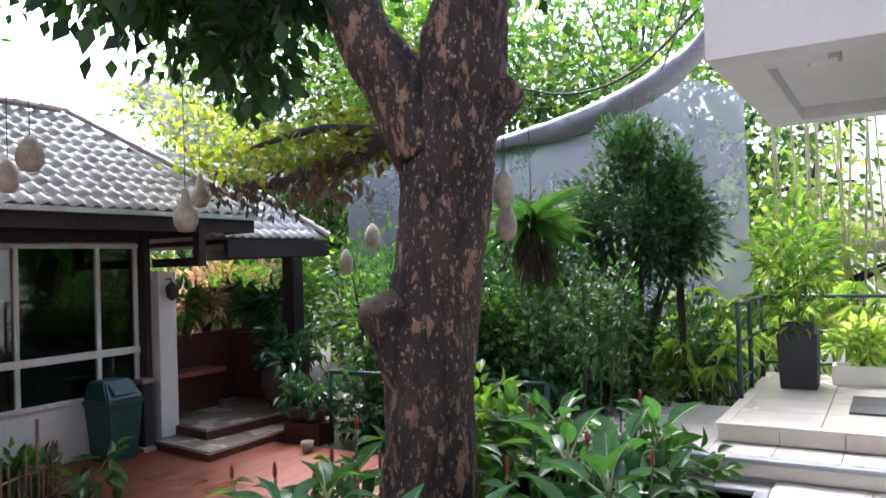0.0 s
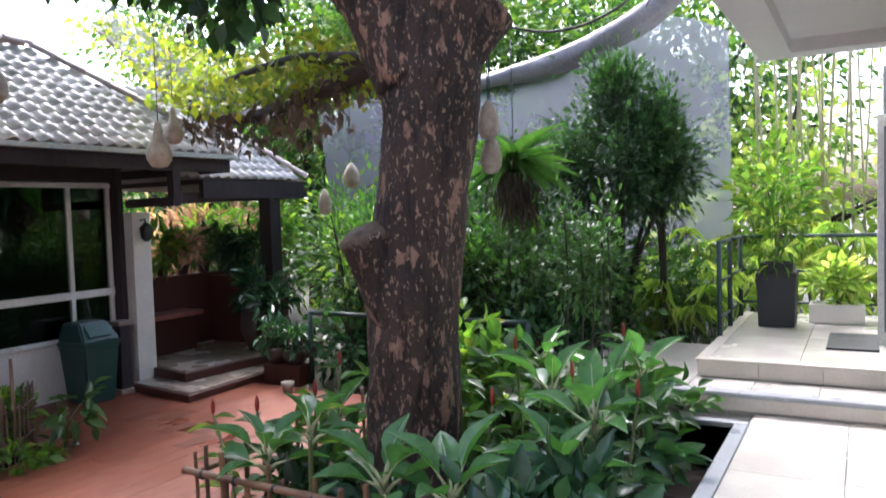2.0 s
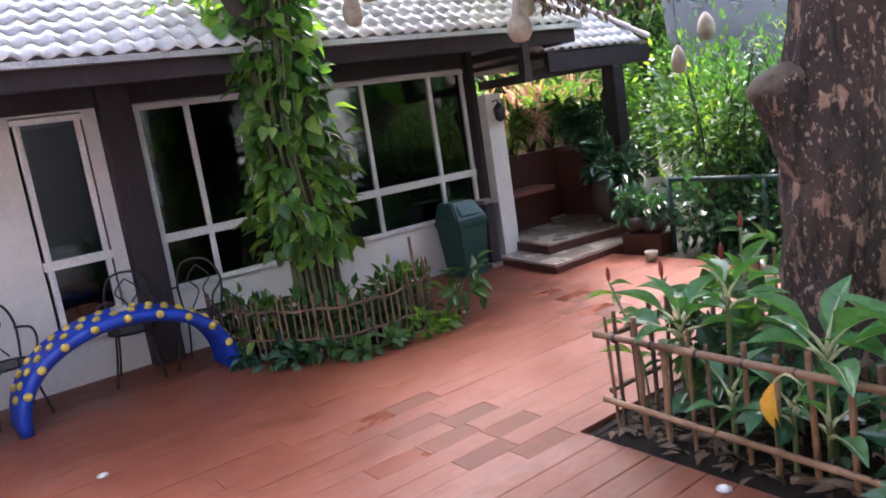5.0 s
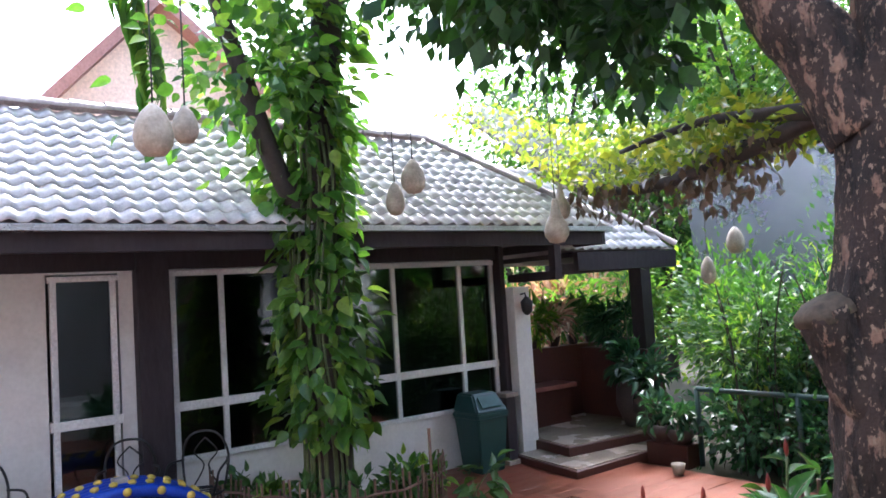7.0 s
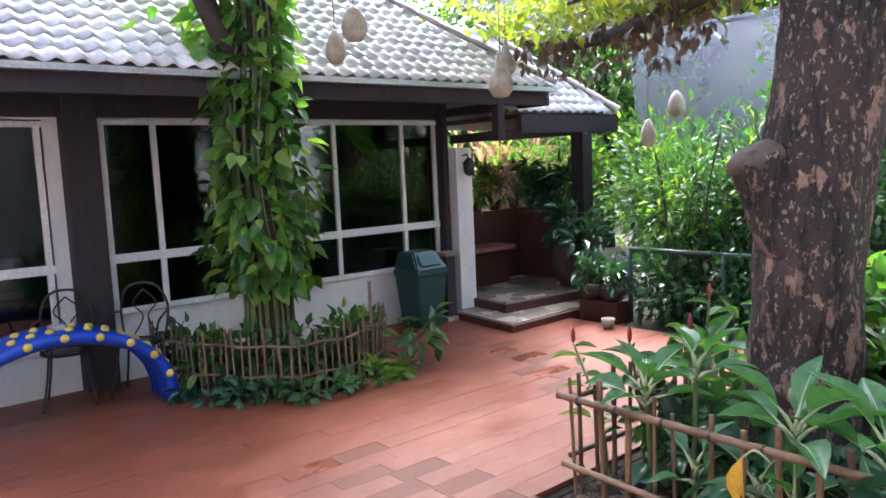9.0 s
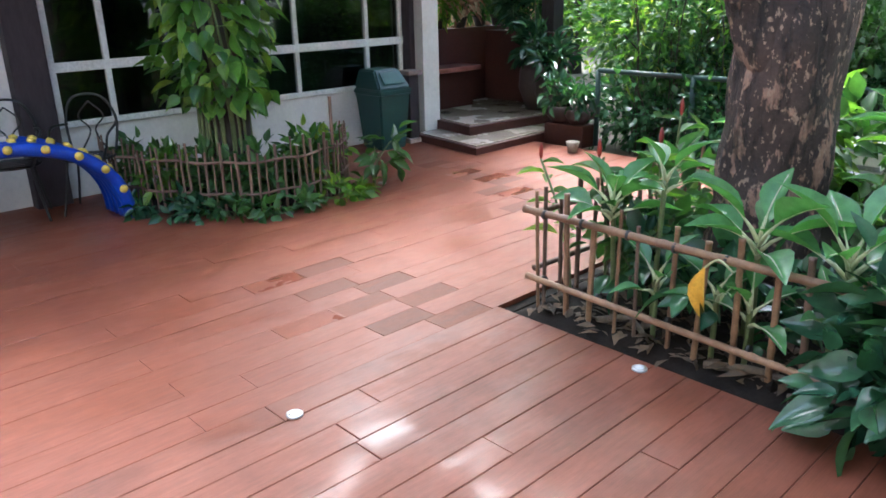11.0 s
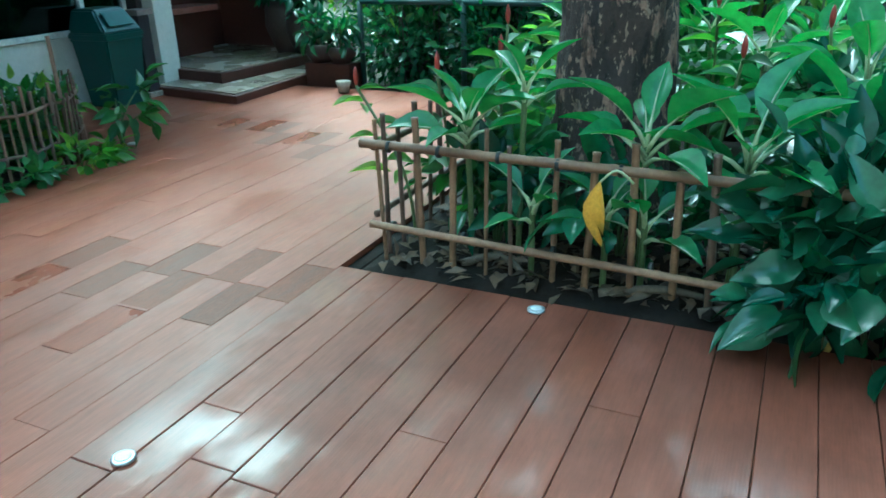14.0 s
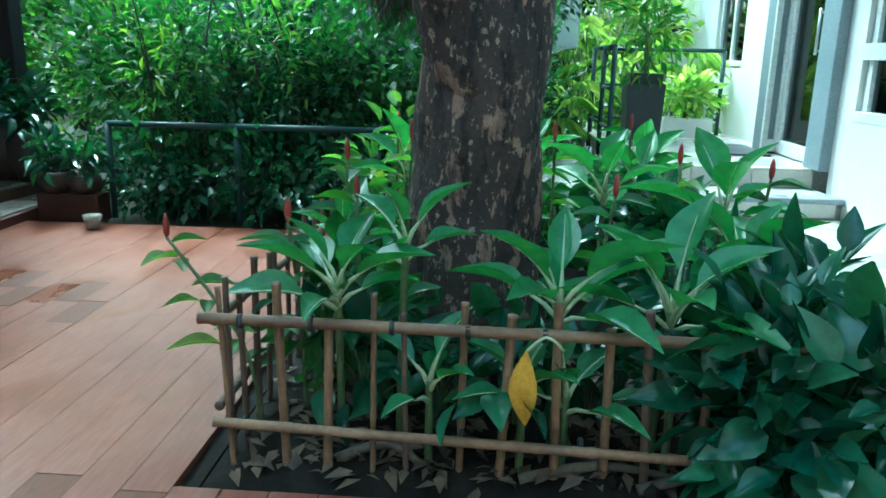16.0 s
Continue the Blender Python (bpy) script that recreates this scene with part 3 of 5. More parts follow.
framed_window("window_3", "long white-framed window with dark tinted panes", F + 0.01, [1.96, 2.415, 3.38, 4.345, 5.265, 5.755], [0.645, 1.12, 2.33])
framed_window("window_4", "narrow white-framed window with dark tinted panes", F + 0.01, [0.98, 1.45], [0.41, 1.09, 2.31])
curtain = surface("grey_green_curtain", (0.08, 0.1, 0.09), (0.16, 0.18, 0.16), (0.7, 0.9), 2, 20, 0.1)
for y0, y1 in ((3.45, 3.9), (5.3, 5.65)):
    n = 24
    v = [(F - 0.45 + 0.04 * math.sin(i * 1.5), y0 + (y1 - y0) * i / n, z) for z in (0.05, 2.35) for i in range(n + 1)]
    f = [(i, i + 1, i + n + 2, i + n + 1) for i in range(n)]
    tagged(part("curtain", arrays("curtain", v, f, True), curtain), "grey curtain hanging behind the dark glass", "curtain", group="house curtains")
for y0, y1 in ((1.62, 1.9), (5.79, 5.865)):
    tagged(part("column", box((F + 0.003, y0, -0.02), (F + 0.16, y1, 2.55), 0.008), WOOD), "dark stained timber column on the house wall", "column", group="house columns", kind="structure")
tagged(part("trim_beam", boxes(((F + 0.003, -5, 2.37), (F + 0.1, 5.79, 2.55)), ((-6.68, -5, 2.45), (-6.58, 6.5, 2.6)), ((-11.5, 6.502, 2.45), (-6.58, 6.57, 2.6)), bevel=0.004), WOOD), "dark stained timber eaves beam", "beam", kind="structure")
tagged(part("ceiling_eaves", boxes(((-11.5, -5, 2.555), (-6.685, 6.5, 2.59))), WOOD), "dark timber soffit under the eaves", "ceiling", kind="structure")
tagged(part("column", box((F + 0.003, 5.87, -0.02), (F + 0.29, 6.12, 2.02), 0.01), HOUSE_WHITE), "white rendered pillar at the porch", "column", kind="structure")
gutter = thing("gutter", "pale metal gutter along the eaves", "gutter", (-6.55, 0, 2.615))
part("trough", boxes(((-0.02, -5, -0.02), (0.07, 6.6, 0.0)), ((0.058, -5, 0.0), (0.07, 6.6, 0.03)), bevel=0.003), METAL, gutter)
downpipe = thing("downpipe", "dark brown square downpipe under the eaves corner", "downpipe", (-6.62, 5.77, 2.14))
part("drop", box((-0.05, -0.05, 0), (0.05, 0.05, 0.44), 0.006), WOOD, downpipe)
part("run", box((-0.9, -0.05, -0.07), (0.05, 0.05, 0.03), 0.006, pose(0, 0, 0, 0, 0, -8)), WOOD, downpipe)


def roof_tile_mesh(w, h):
    """One S-shaped clay tile lying in the xy plane, top edge at y = h."""
    prof = [(0.0, 0.012), (0.12, 0.0), (0.3, -0.006), (0.48, 0.004), (0.62, 0.02), (0.78, 0.031), (0.92, 0.023), (1.06, 0.008)]
    v, f = [], []
    for y, lift in ((0, 0.018), (h * 1.06, 0.0)):
        v += [(u * w, y, z + lift) for u, z in prof]
    v += [(u * w, 0, z + 0.002) for u, z in prof]
    n = len(prof)
    for i in range(n - 1):
        f.append((i, i + 1, n + i + 1, n + i))
        f.append((2 * n + i, 2 * n + i + 1, i + 1, i))
    return arrays("roof_tile", v, f, True)


def roof_plane(owner, corner, along, down, rows, cols, w, h, keep, single):
    """Tiles on a slope: corner is the top start, along runs beside the eave, down runs to it.
    Where single() says so a tile is an object; the rest is one joined mesh."""
    along, down = Vector(along).normalized(), Vector(down).normalized()
    normal = along.cross(-down).normalized()
    if normal.z < 0:
        normal = -normal
    tile = roof_tile_mesh(w, h)
    tile.materials.append(ROOF)
    co = np.array([tuple(v.co) for v in tile.vertices])
    quads = np.array([tuple(p.vertices) for p in tile.polygons])
    rest_v, rest_f, made = [], [], 0
    for r in range(rows):
        for c in range(cols):
            if not keep((r + 0.5) * h, (c + 0.5) * w):
                continue
            p = Vector(corner) + down * ((r + 1) * h) + along * (c * w) + normal * (0.012 + random.uniform(-0.003, 0.003))
            m = Matrix.Translation(p) @ Matrix((along, -down, normal)).transposed().to_4x4() @ pose(0, 0, 0, random.uniform(-0.8, 0.8), 0, random.uniform(-0.6, 0.6))
            if made < 296 and single((r + 0.5) * h, (c + 0.5) * w):
                ob = new("roof_tile", tile)
                ob.parent = owner
                ob.matrix_basis = m
                made += 1
            else:
                a = np.array(m)
                rest_f.append(quads + len(rest_v) * len(co))
                rest_v.append(co @ a[:3, :3].T + a[:3, 3])
    if rest_v:
        tagged(part("roof_tile", arrays("roof_tiles", np.vstack(rest_v), np.vstack(rest_f), True), ROOF, owner), kind="stuff")


def hip_caps(owner, a, b, radius=0.075):
    a, b = Vector(a), Vector(b)
    n = max(2, round((b - a).length / 0.3))
    d = (b - a) / n
    turn = d.to_track_quat("Y", "Z").to_matrix().to_4x4()
    v, f = [], []
    for y, s in ((0, 1.12), (d.length * 1.06, 0.92)):
        v += [(radius * s * math.cos(math.pi * k / 8), y, radius * s * 0.9 * math.sin(math.pi * k / 8)) for k in range(9)]
    f = [(k, k + 1, k + 10, k + 9) for k in range(8)]
    cap = arrays("ridge_tile", v, f, True)
    cap.materials.append(RIDGE)
    for i in range(n):
        ob = new("ridge_tile", cap)
        ob.parent = owner
        ob.matrix_basis = Matrix.Translation(a + d * i) @ turn


roof = thing("roof_house", "hipped roof of weathered curved tiles, coloured pale for sky glare", "roof", kind="structure")
EX, EZ, EY, RX, RZ = -6.5, 2.64, 6.6, -8.0, 3.8
RUN = EX - RX
bm = bmesh.new()
c = [bm.verts.new(p) for p in ((EX, -5, EZ), (EX, EY, EZ), (RX, EY - RUN, RZ), (RX, -5, RZ), (-11.5, EY, EZ), (-11.5, -5, EZ))]
for f in ((0, 1, 2, 3), (1, 4, 2), (3, 2, 4, 5)):
    bm.faces.new([c[i] for i in f])
part("underlay", bm, RIDGE, roof)
hip_caps(roof, (EX, EY, EZ + 0.04), (RX, EY - RUN, RZ + 0.05))
hip_caps(roof, (RX, -1.5, RZ + 0.05), (RX, EY - RUN, RZ + 0.05), 0.09)

porch_roof = thing("roof_porch", "lower tiled porch roof beside the house", "roof", kind="structure")
PX, PZ, PY, QX, QZ = -7.05, 2.41, 8.5, -8.4, 3.64
PRUN = PX - QX
bm = bmesh.new()
c = [bm.verts.new(p) for p in ((PX, 6.2, PZ), (PX, PY, PZ), (QX, PY - PRUN, QZ), (QX, 6.2, QZ), (-9.5, PY, PZ), (-9.5, 6.2, PZ))]
for f in ((0, 1, 2, 3), (1, 4, 2), (3, 2, 4, 5)):
    bm.faces.new([c[i] for i in f])
part("underlay", bm, RIDGE, porch_roof)
part("fascia", boxes(((-7.12, 6.58, 2.17), (-7.04, 8.5, 2.39)), ((-9.5, 8.42, 2.17), (-7.122, 8.5, 2.39)), ((-9.4, 6.58, 2.34), (-7.122, 8.418, 2.4)), bevel=0.004), WOOD, porch_roof)
hip_caps(porch_roof, (PX, PY, PZ + 0.04), (QX, PY - PRUN, QZ + 0.04))

# porch: two low steps, low red walls, timber post
porch = thing("floor_porch", "raised porch with two low tiled steps and red edges", "porch", kind="structure")
part("step", slab([(-7.42, 5.69), (-6.3, 5.55), (-6.36, 7.4), (-9.5, 7.4), (-9.5, 6.14), (-7.42, 6.14)], -0.05, 0.075, 0.01), RED_WALL, porch)
part("tread", slab([(-7.4, 5.725), (-6.34, 5.59), (-6.4, 7.35), (-8, 7.35), (-8, 6.15), (-7.4, 6.15)], 0.0755, 0.09, 0.006), PORCH, porch)
part("step", slab([(-7.44, 6.06), (-6.8, 5.96), (-6.68, 7.1), (-6.68, 8.3), (-10.4, 8.3), (-10.4, 6.13), (-7.44, 6.13)], 0.0, 0.19, 0.01), RED_WALL, porch)
part("tread", slab([(-7.42, 6.1), (-6.84, 6.0), (-6.72, 7.1), (-6.72, 8.25), (-10.3, 8.25), (-10.3, 6.15), (-7.42, 6.15)], 0.1905, 0.205, 0.006), PORCH, porch)
porch_wall = thing("wall_porch", "low dark red porch wall", "wall", kind="structure")
part("back_wall", box((-8.4, 6.2, 0.2), (-8.2, 8.25, 1.17), 0.01), RED_WALL, porch_wall)
part("side_wall", box((-8.198, 7.7, 0.2), (-7.02, 7.99, 1.12), 0.01), RED_WALL, porch_wall)
tagged(part("wall_step", box((-6.34, 6.72, -0.05), (-5.8, 6.95, 0.2), 0.012), RED_WALL), "low dark red wall ending the step", "wall", kind="structure")
tagged(part("column_porch", box((-7.26, 7.75, 1.12), (-7.06, 7.95, 2.2), 0.01), WOOD), "dark timber porch post", "column", kind="structure")
bench = thing("porch_bench", "dark red bench ledge against the low porch wall", "bench", (-8.198, 6.35, 0.205))
part("seat", box((0, 0, 0.46), (0.4, 0.85, 0.52), 0.008), surface("worn_red_bench", (0.16, 0.05, 0.04), (0.3, 0.12, 0.095), (0.3, 0.5)), bench)
part("support", box((0, 0.05, 0), (0.3, 0.8, 0.459), 0.005), RED_WALL, bench)

# far house gable above the roof ridge
gable = thing("far_house", "peach-walled house with a red-trimmed gable behind the roof", "house", (-13, 3.0, 0))
bm = bmesh.new()
c = [bm.verts.new(p) for p in ((0, -1.3, -0.1), (0, 3.4, -0.1), (0, 3.4, 4.6), (0, 0.45, 6.86), (0, -1.3, 4.95), (-5, -1.3, -0.1), (-5, 3.4, -0.1), (-5, 3.4, 4.6), (-5, 0.45, 6.86), (-5, -1.3, 4.95))]
for f in ((0, 1, 2, 3, 4), (9, 8, 7, 6, 5), (1, 6, 7, 2), (0, 4, 9, 5)):
    bm.faces.new([c[i] for i in f])
part("wall", bm, PEACH, gable)
for s, (y1, z1) in ((-1, (-1.7, 4.52)), (1, (3.8, 4.25))):
    bm = bmesh.new()
    a, b = Vector((0, 0.45, 6.89)), Vector((0, y1, z1))
    d = b - a
    nrm = Vector((0, -d.z, d.y)).normalized()
    if nrm.z < 0:
        nrm = -nrm
    q = [a, b, b + nrm * 0.16, a + nrm * 0.16]
    lo = [bm.verts.new(p + Vector((0.35, 0, 0))) for p in q]
    hi = [bm.verts.new(p + Vector((-5.2, 0, 0))) for p in q]
    bm.faces.new(lo)
    bm.faces.new(hi[::-1])
    for i in range(4):
        bm.faces.new((lo[i], hi[i], hi[(i + 1) % 4], lo[(i + 1) % 4]))
    bmesh.ops.recalc_face_normals(bm, faces=bm.faces)
    part("roof", bm, surface("red_brown_barge", (0.3, 0.14, 0.1), (0.42, 0.22, 0.17)), gable)

# ---- planting bed round the big tree ----
gx, gy = 60, 70
v = []
for j in range(gy + 1):
    for i in range(gx + 1):
        x, y = -3.385 + 2.42 * i / gx, 2.787 + 2.99 * j / gy
        edge = min(1.0, min(i, j, gx - i, gy - j) / 4)
        v.append((x, y, -0.035 + edge * (0.045 + 0.045 * noise.noise(Vector((x * 6, y * 6, 0))) + 0.02 * noise.noise(Vector((x * 21, y * 21, 3))))))
f = [(j * (gx + 1) + i, j * (gx + 1) + i + 1, (j + 1) * (gx + 1) + i + 1, (j + 1) * (gx + 1) + i) for j in range(gy) for i in range(gx)]
bed = part("planting_bed", arrays("planting_bed", v, f, True), SOIL)
tagged(bed, "dark wet soil of the planting bed", "soil", kind="structure")

for k in range(26):
    x, y = random.uniform(-3.25, -1.2), random.uniform(2.86, 3.1)
    v, f = tube_arrays([(x - 0.03, y, 0.004), (x, y, 0.014), (x + 0.035, y + random.uniform(-0.02, 0.02), 0.004)], [0.008, random.uniform(0.018, 0.035), 0.008], 7, 0.35, k)
    bm = bmesh.new()
    vs = [bm.verts.new(p) for p in v]
    for q in f:
        bm.faces.new([vs[i] for i in dict.fromkeys(q)])
    tagged(part("stone", bm, random.choice((STUB, CLAY, SOIL))), "small dark stone on the bed's soil", "stone", "bed stones")
n = 900
q = np.stack([rng.uniform(-3.3, -1.1, n), rng.uniform(2.84, 4.2, n), rng.uniform(0.0, 0.05, n)], 1)
tagged(part("leaf_litter", leaf_mesh("leaf_litter", q, rng.normal(0, 1, (n, 3)) * np.array([1, 1, 0.12]), rng.uniform(0.05, 0.13, n), 0.4, SMALL, 0.3), surface("litter_leaf", (0.03, 0.02, 0.012), (0.13, 0.08, 0.04), (0.5, 0.8), 14, 50)), "brown fallen leaves on the wet soil", "leaf litter", kind="stuff")
for x0, y0, x1, y1 in ((-2.3, 2.93, -1.75, 2.97), (-1.9, 2.9, -1.5, 3.05), (-2.95, 3.0, -2.6, 2.93)):
    tagged(part("root", tubes("root", [(curve([(x0, y0, 0.0), ((x0 + x1) / 2, y0 + 0.03, 0.05), (x1, y1, 0.01)], 5), list(np.linspace(0.022, 0.012, 11)))], 8, 0.2), STUB), "exposed woody root on the bed's soil", "root", "bed roots")


def tree_trunk():
    """The big forked tree: trunk with flaking bark, limbs, a sawn stub and a knob."""
    t = thing("big_tree", "large forked tree with dark flaking bark in a planting bed", "tree", (-2.5, 3.88, 0))
    main = curve([(-0.02, -0.02, -0.05), (-0.01, -0.01, 0.25), (0.0, 0.0, 0.8), (0.04, 0.03, 1.6), (0.12, 0.08, 2.4), (0.2, 0.12, 3.0), (0.3, 0.16, 3.6), (0.38, 0.2, 4.6), (0.42, 0.3, 6.2), (0.2, 0.5, 8.0)], 10)
    n = len(main)
    r = np.interp(np.linspace(0, 1, n), [0, 0.05, 0.15, 0.33, 0.5, 0.62, 0.7, 0.8, 1], [0.36, 0.325, 0.29, 0.272, 0.28, 0.27, 0.215, 0.19, 0.1])
    part("trunk", tubes("trunk", [(main, list(r))], 48, 0.13), BARK, t)
    left = curve([(0.06, 0.06, 2.7), (-0.14, -0.03, 3.15), (-0.33, -0.12, 3.5), (-0.5, -0.22, 4.2), (-0.95, -0.5, 5.4), (-1.9, -0.9, 6.6)], 8)
    part("limb", tubes("limb", [(left, list(np.linspace(0.24, 0.09, len(left))))], 28, 0.10), BARK, t)
    side = curve([(-0.15, 0.0, 2.83), (-0.6, 0.2, 2.93), (-1.3, 0.52, 3.06), (-2.2, 0.8, 3.05)], 6)
    part("limb", tubes("limb", [(side, list(np.linspace(0.055, 0.02, len(side))))], 12, 0.12), DARK_BARK, t)
    part("stub", tubes("stub", [(curve([(0.02, -0.04, 1.3), (-0.08, -0.13, 1.55), (-0.15, -0.22, 1.8)], 6), list(np.interp(np.linspace(0, 1, 13), [0, 0.45, 0.8, 1], [0.2, 0.18, 0.15, 0.13])))], 24, 0.22), BARK, t)
    part("sawn_face", tubes("sawn_face", [([(-0.14, -0.205, 1.76), (-0.152, -0.225, 1.812), (-0.16, -0.235, 1.84)], [0.15, 0.145, 0.1])], 20, 0.25), STUB, t, "pale weathered sawn face of the stub")
    part("knob", tubes("knob", [(curve([(0.15, 0.1, 2.75), (0.4, 0.2, 2.98), (0.5, 0.26, 3.1)], 6), list(np.linspace(0.2, 0.12, 13)))], 24, 0.14), BARK, t)
    # crown overhead; clumps from 7 m up are unseen, added for shade below
    pts, ways = [], []
    for c, rad, k in (((-1.6, -0.2, 4.6), (1.5, 1.2, 0.8), 1500), ((-0.6, 2.2, 5.6), (2.0, 1.6, 1.0), 1500), ((-2.8, 1.2, 5.0), (1.7, 1.5, 0.8), 1500),
                      ((0.9, 1.0, 6.6), (2.2, 2.0, 1.2), 1500), ((-2.2, -1.4, 6.2), (2.6, 2.0, 1.0), 1600), ((-3.7, 0.2, 5.1), (1.0, 0.9, 0.6), 300), ((0, -2, 7.6), (3, 2.6, 1.2), 1500), ((-1.27, -0.12, 3.62), (0.42, 0.4, 0.5), 300), ((-0.8, -0.2, 3.95), (0.45, 0.4, 0.35), 260), ((-2.0, 3.0, 7.4), (3.0, 2.4, 0.9), 2600), ((-4.5, 0.5, 7.8), (2.5, 2.5, 0.9), 2200), ((-2.1, 0.1, 4.0), (0.6, 0.6, 0.4), 300), ((2.6, -0.6, 7.4), (2.4, 2.4, 1.0), 1900), ((0.4, 3.2, 8.2), (2.6, 2.2, 0.9), 1900), ((-2.6, 3.4, 8.0), (2.4, 2.2, 0.9), 1700), ((1.2, 1.6, 9.0), (2.4, 2.2, 0.8), 1500)):
        p, w, _ = clumps(c, rad, k, 30, 0.2, 0.3)
        pts.append(p)
        ways.append(w - np.array([0, 0, 0.6]))
    p, w = np.vstack(pts), np.vstack(ways)
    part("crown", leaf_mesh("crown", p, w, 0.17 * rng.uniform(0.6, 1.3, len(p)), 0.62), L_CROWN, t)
    twigs = []
    for k in range(22):
        e = p[rng.integers(0, len(p))]
        s = Vector((-0.3, -0.1, 4.2)) if e[0] < -0.5 else Vector((0.25, 0.3, 5.2))
        twigs.append((curve([s, s.lerp(Vector(e), 0.5) + Vector((0, 0, 0.25)), e], 4), list(np.linspace(0.035, 0.006, 9))))
    part("twig_growth", tubes("twig_growth", twigs, 6), DARK_BARK, t)
    return t


tree_trunk()


def bamboo(points, r, nodes=5, sides=8):
    """A cane with slightly swollen joints."""
    a, b = Vector(points[0]), Vector(points[-1])
    pts, rad = [], []
    for i in range(nodes):
        for u, s in ((0.02, 1.14), (0.08, 1.0), (0.92, 0.98), (0.98, 1.12)):
            pts.append(a.lerp(b, (i + u) / nodes))
            rad.append(r * s)
    return tubes("cane", [(pts, rad)], sides)


fence = thing("bamboo_fence", "low bamboo fence along the planting bed's front", "fence", (-3.3, 2.9, 0))
part("rail", bamboo([(-0.1, 0.02, 0.545), (2.45, -0.0, 0.53)], 0.021, 9), BAMBOO, fence)
part("rail", bamboo([(-0.06, 0.0, 0.175), (1.75, -0.04, 0.135)], 0.018, 7), BAMBOO, fence)
part("rail", bamboo([(-0.06, 0.06, 0.52), (-0.02, 1.9, 0.5)], 0.018, 7), BAMBOO, fence)
part("rail", bamboo([(-0.06, 0.06, 0.2), (-0.04, 1.9, 0.18)], 0.016, 7), BAMBOO_OLD, fence)
for k in range(14):
    x = 0.02 + k * 0.155 + random.uniform(-0.04, 0.04)
    lean = random.uniform(-0.03, 0.03)
    part("post", bamboo([(x, 0.045, -0.02), (x + lean, 0.045, random.uniform(0.52, 0.68))], random.choice((0.01, 0.013, 0.016)), 3), random.choice((BAMBOO, BAMBOO, BAMBOO_OLD)), fence)
for k in range(12):
    y = 0.14 + k * 0.15 + random.uniform(-0.02, 0.02)
    part("post", bamboo([(-0.035, y, -0.02), (-0.03 + random.uniform(-0.02, 0.02), y, random.uniform(0.55, 0.7))], random.choice((0.012, 0.015)), 3), BAMBOO_OLD, fence)
for k, (x, z) in enumerate(((0.05, 0.54), (0.29, 0.54), (0.56, 0.54), (0.81, 0.535), (1.06, 0.535), (1.32, 0.535), (1.6, 0.535), (0.05, 0.17), (0.4, 0.165), (0.8, 0.16), (1.2, 0.15))):
    part("tie", tubes("tie", [([(x - 0.008, 0.015, z), (x + 0.008, 0.015, z)], 0.026)], 10), IRON, fence)

# ---- creeper tree by the house ----
def creeper_tree():
    t = thing("creeper_tree", "tree wrapped in heart-leaved climbing vines beside the house", "tree", (-6.6, 2.87, 0))
    main = curve([(0, 0.05, -0.05), (0.0, 0.02, 0.7), (0.02, 0.0, 1.6), (0.0, 0.02, 2.6), (0.05, 0.08, 3.6), (0.1, 0.2, 5.0), (0.2, 0.1, 7.0)], 7)
    part("trunk", tubes("trunk", [(main, list(np.linspace(0.2, 0.12, len(main))))], 20, 0.14), DARK_BARK, t)
    limb = curve([(0, 0, 2.6), (0.05, -0.35, 3.1), (0.1, -0.62, 3.8), (0.1, -0.85, 4.6), (0.4, -1.2, 6.0)], 6)
    part("limb", tubes("limb", [(limb, list(np.linspace(0.1, 0.06, len(limb))))], 14, 0.12), DARK_BARK, t)
    vines = []
    for k in range(18):
        a = rng.uniform(0, 6.28)
        r = rng.uniform(0.19, 0.27)
        pts = [(r * math.cos(a + 0.25 * math.sin(i)), r * math.sin(a + 0.25 * math.sin(i * 1.3)), i * 0.5) for i in range(8)]
        vines.append((curve(pts, 3), 0.012))
    part("vine_growth", tubes("vine", vines, 6), STEM, t)
    n = 1600
    z = rng.uniform(0.82, 4.6, n)
    a = rng.uniform(0, 2 * math.pi, n)
    prof = np.interp(z, [0.3, 0.7, 1.0, 1.8, 2.4, 3.2, 4.6], [0.3, 0.38, 0.47, 0.44, 0.34, 0.44, 0.46])
    r = prof * rng.uniform(0.55, 1.05, n) * (0.82 + 0.3 * np.sin(3 * a + 2.4 * z))
    p = np.stack([r * np.cos(a), r * np.sin(a), z], 1)
    way = np.stack([np.cos(a), np.sin(a), rng.uniform(-1.5, 0.1, n)], 1) + rng.normal(0, 0.35, (n, 3))
    part("vine_leaves", leaf_mesh("vine_leaves", p, way, rng.uniform(0.09, 0.21, n), 0.72, HEART, 0.4), L_VINE, t)
    q, w, _ = clumps((0.1, -0.5, 4.1), (0.6, 0.8, 1.1), 600, 20, 0.3)
    part("upper_leaves", leaf_mesh("upper_leaves", q, w, rng.uniform(0.08, 0.17, 600), 0.72, HEART), L_VINE, t)
    pts, ways = [], []
    for c, rad, k in (((0.4, -0.4, 5.6), (1.6, 1.7, 0.9), 1500), ((0.6, 1.6, 5.2), (1.3, 1.6, 0.8), 1200), ((0.6, 2.6, 5.4), (1.0, 1.1, 0.6), 900)):
        q, w, _ = clumps(c, rad, k, 26, 0.22, 0.3)
        pts.append(q)
        ways.append(w - np.array([0, 0, 0.5]))
    q, w = np.vstack(pts), np.vstack(ways)
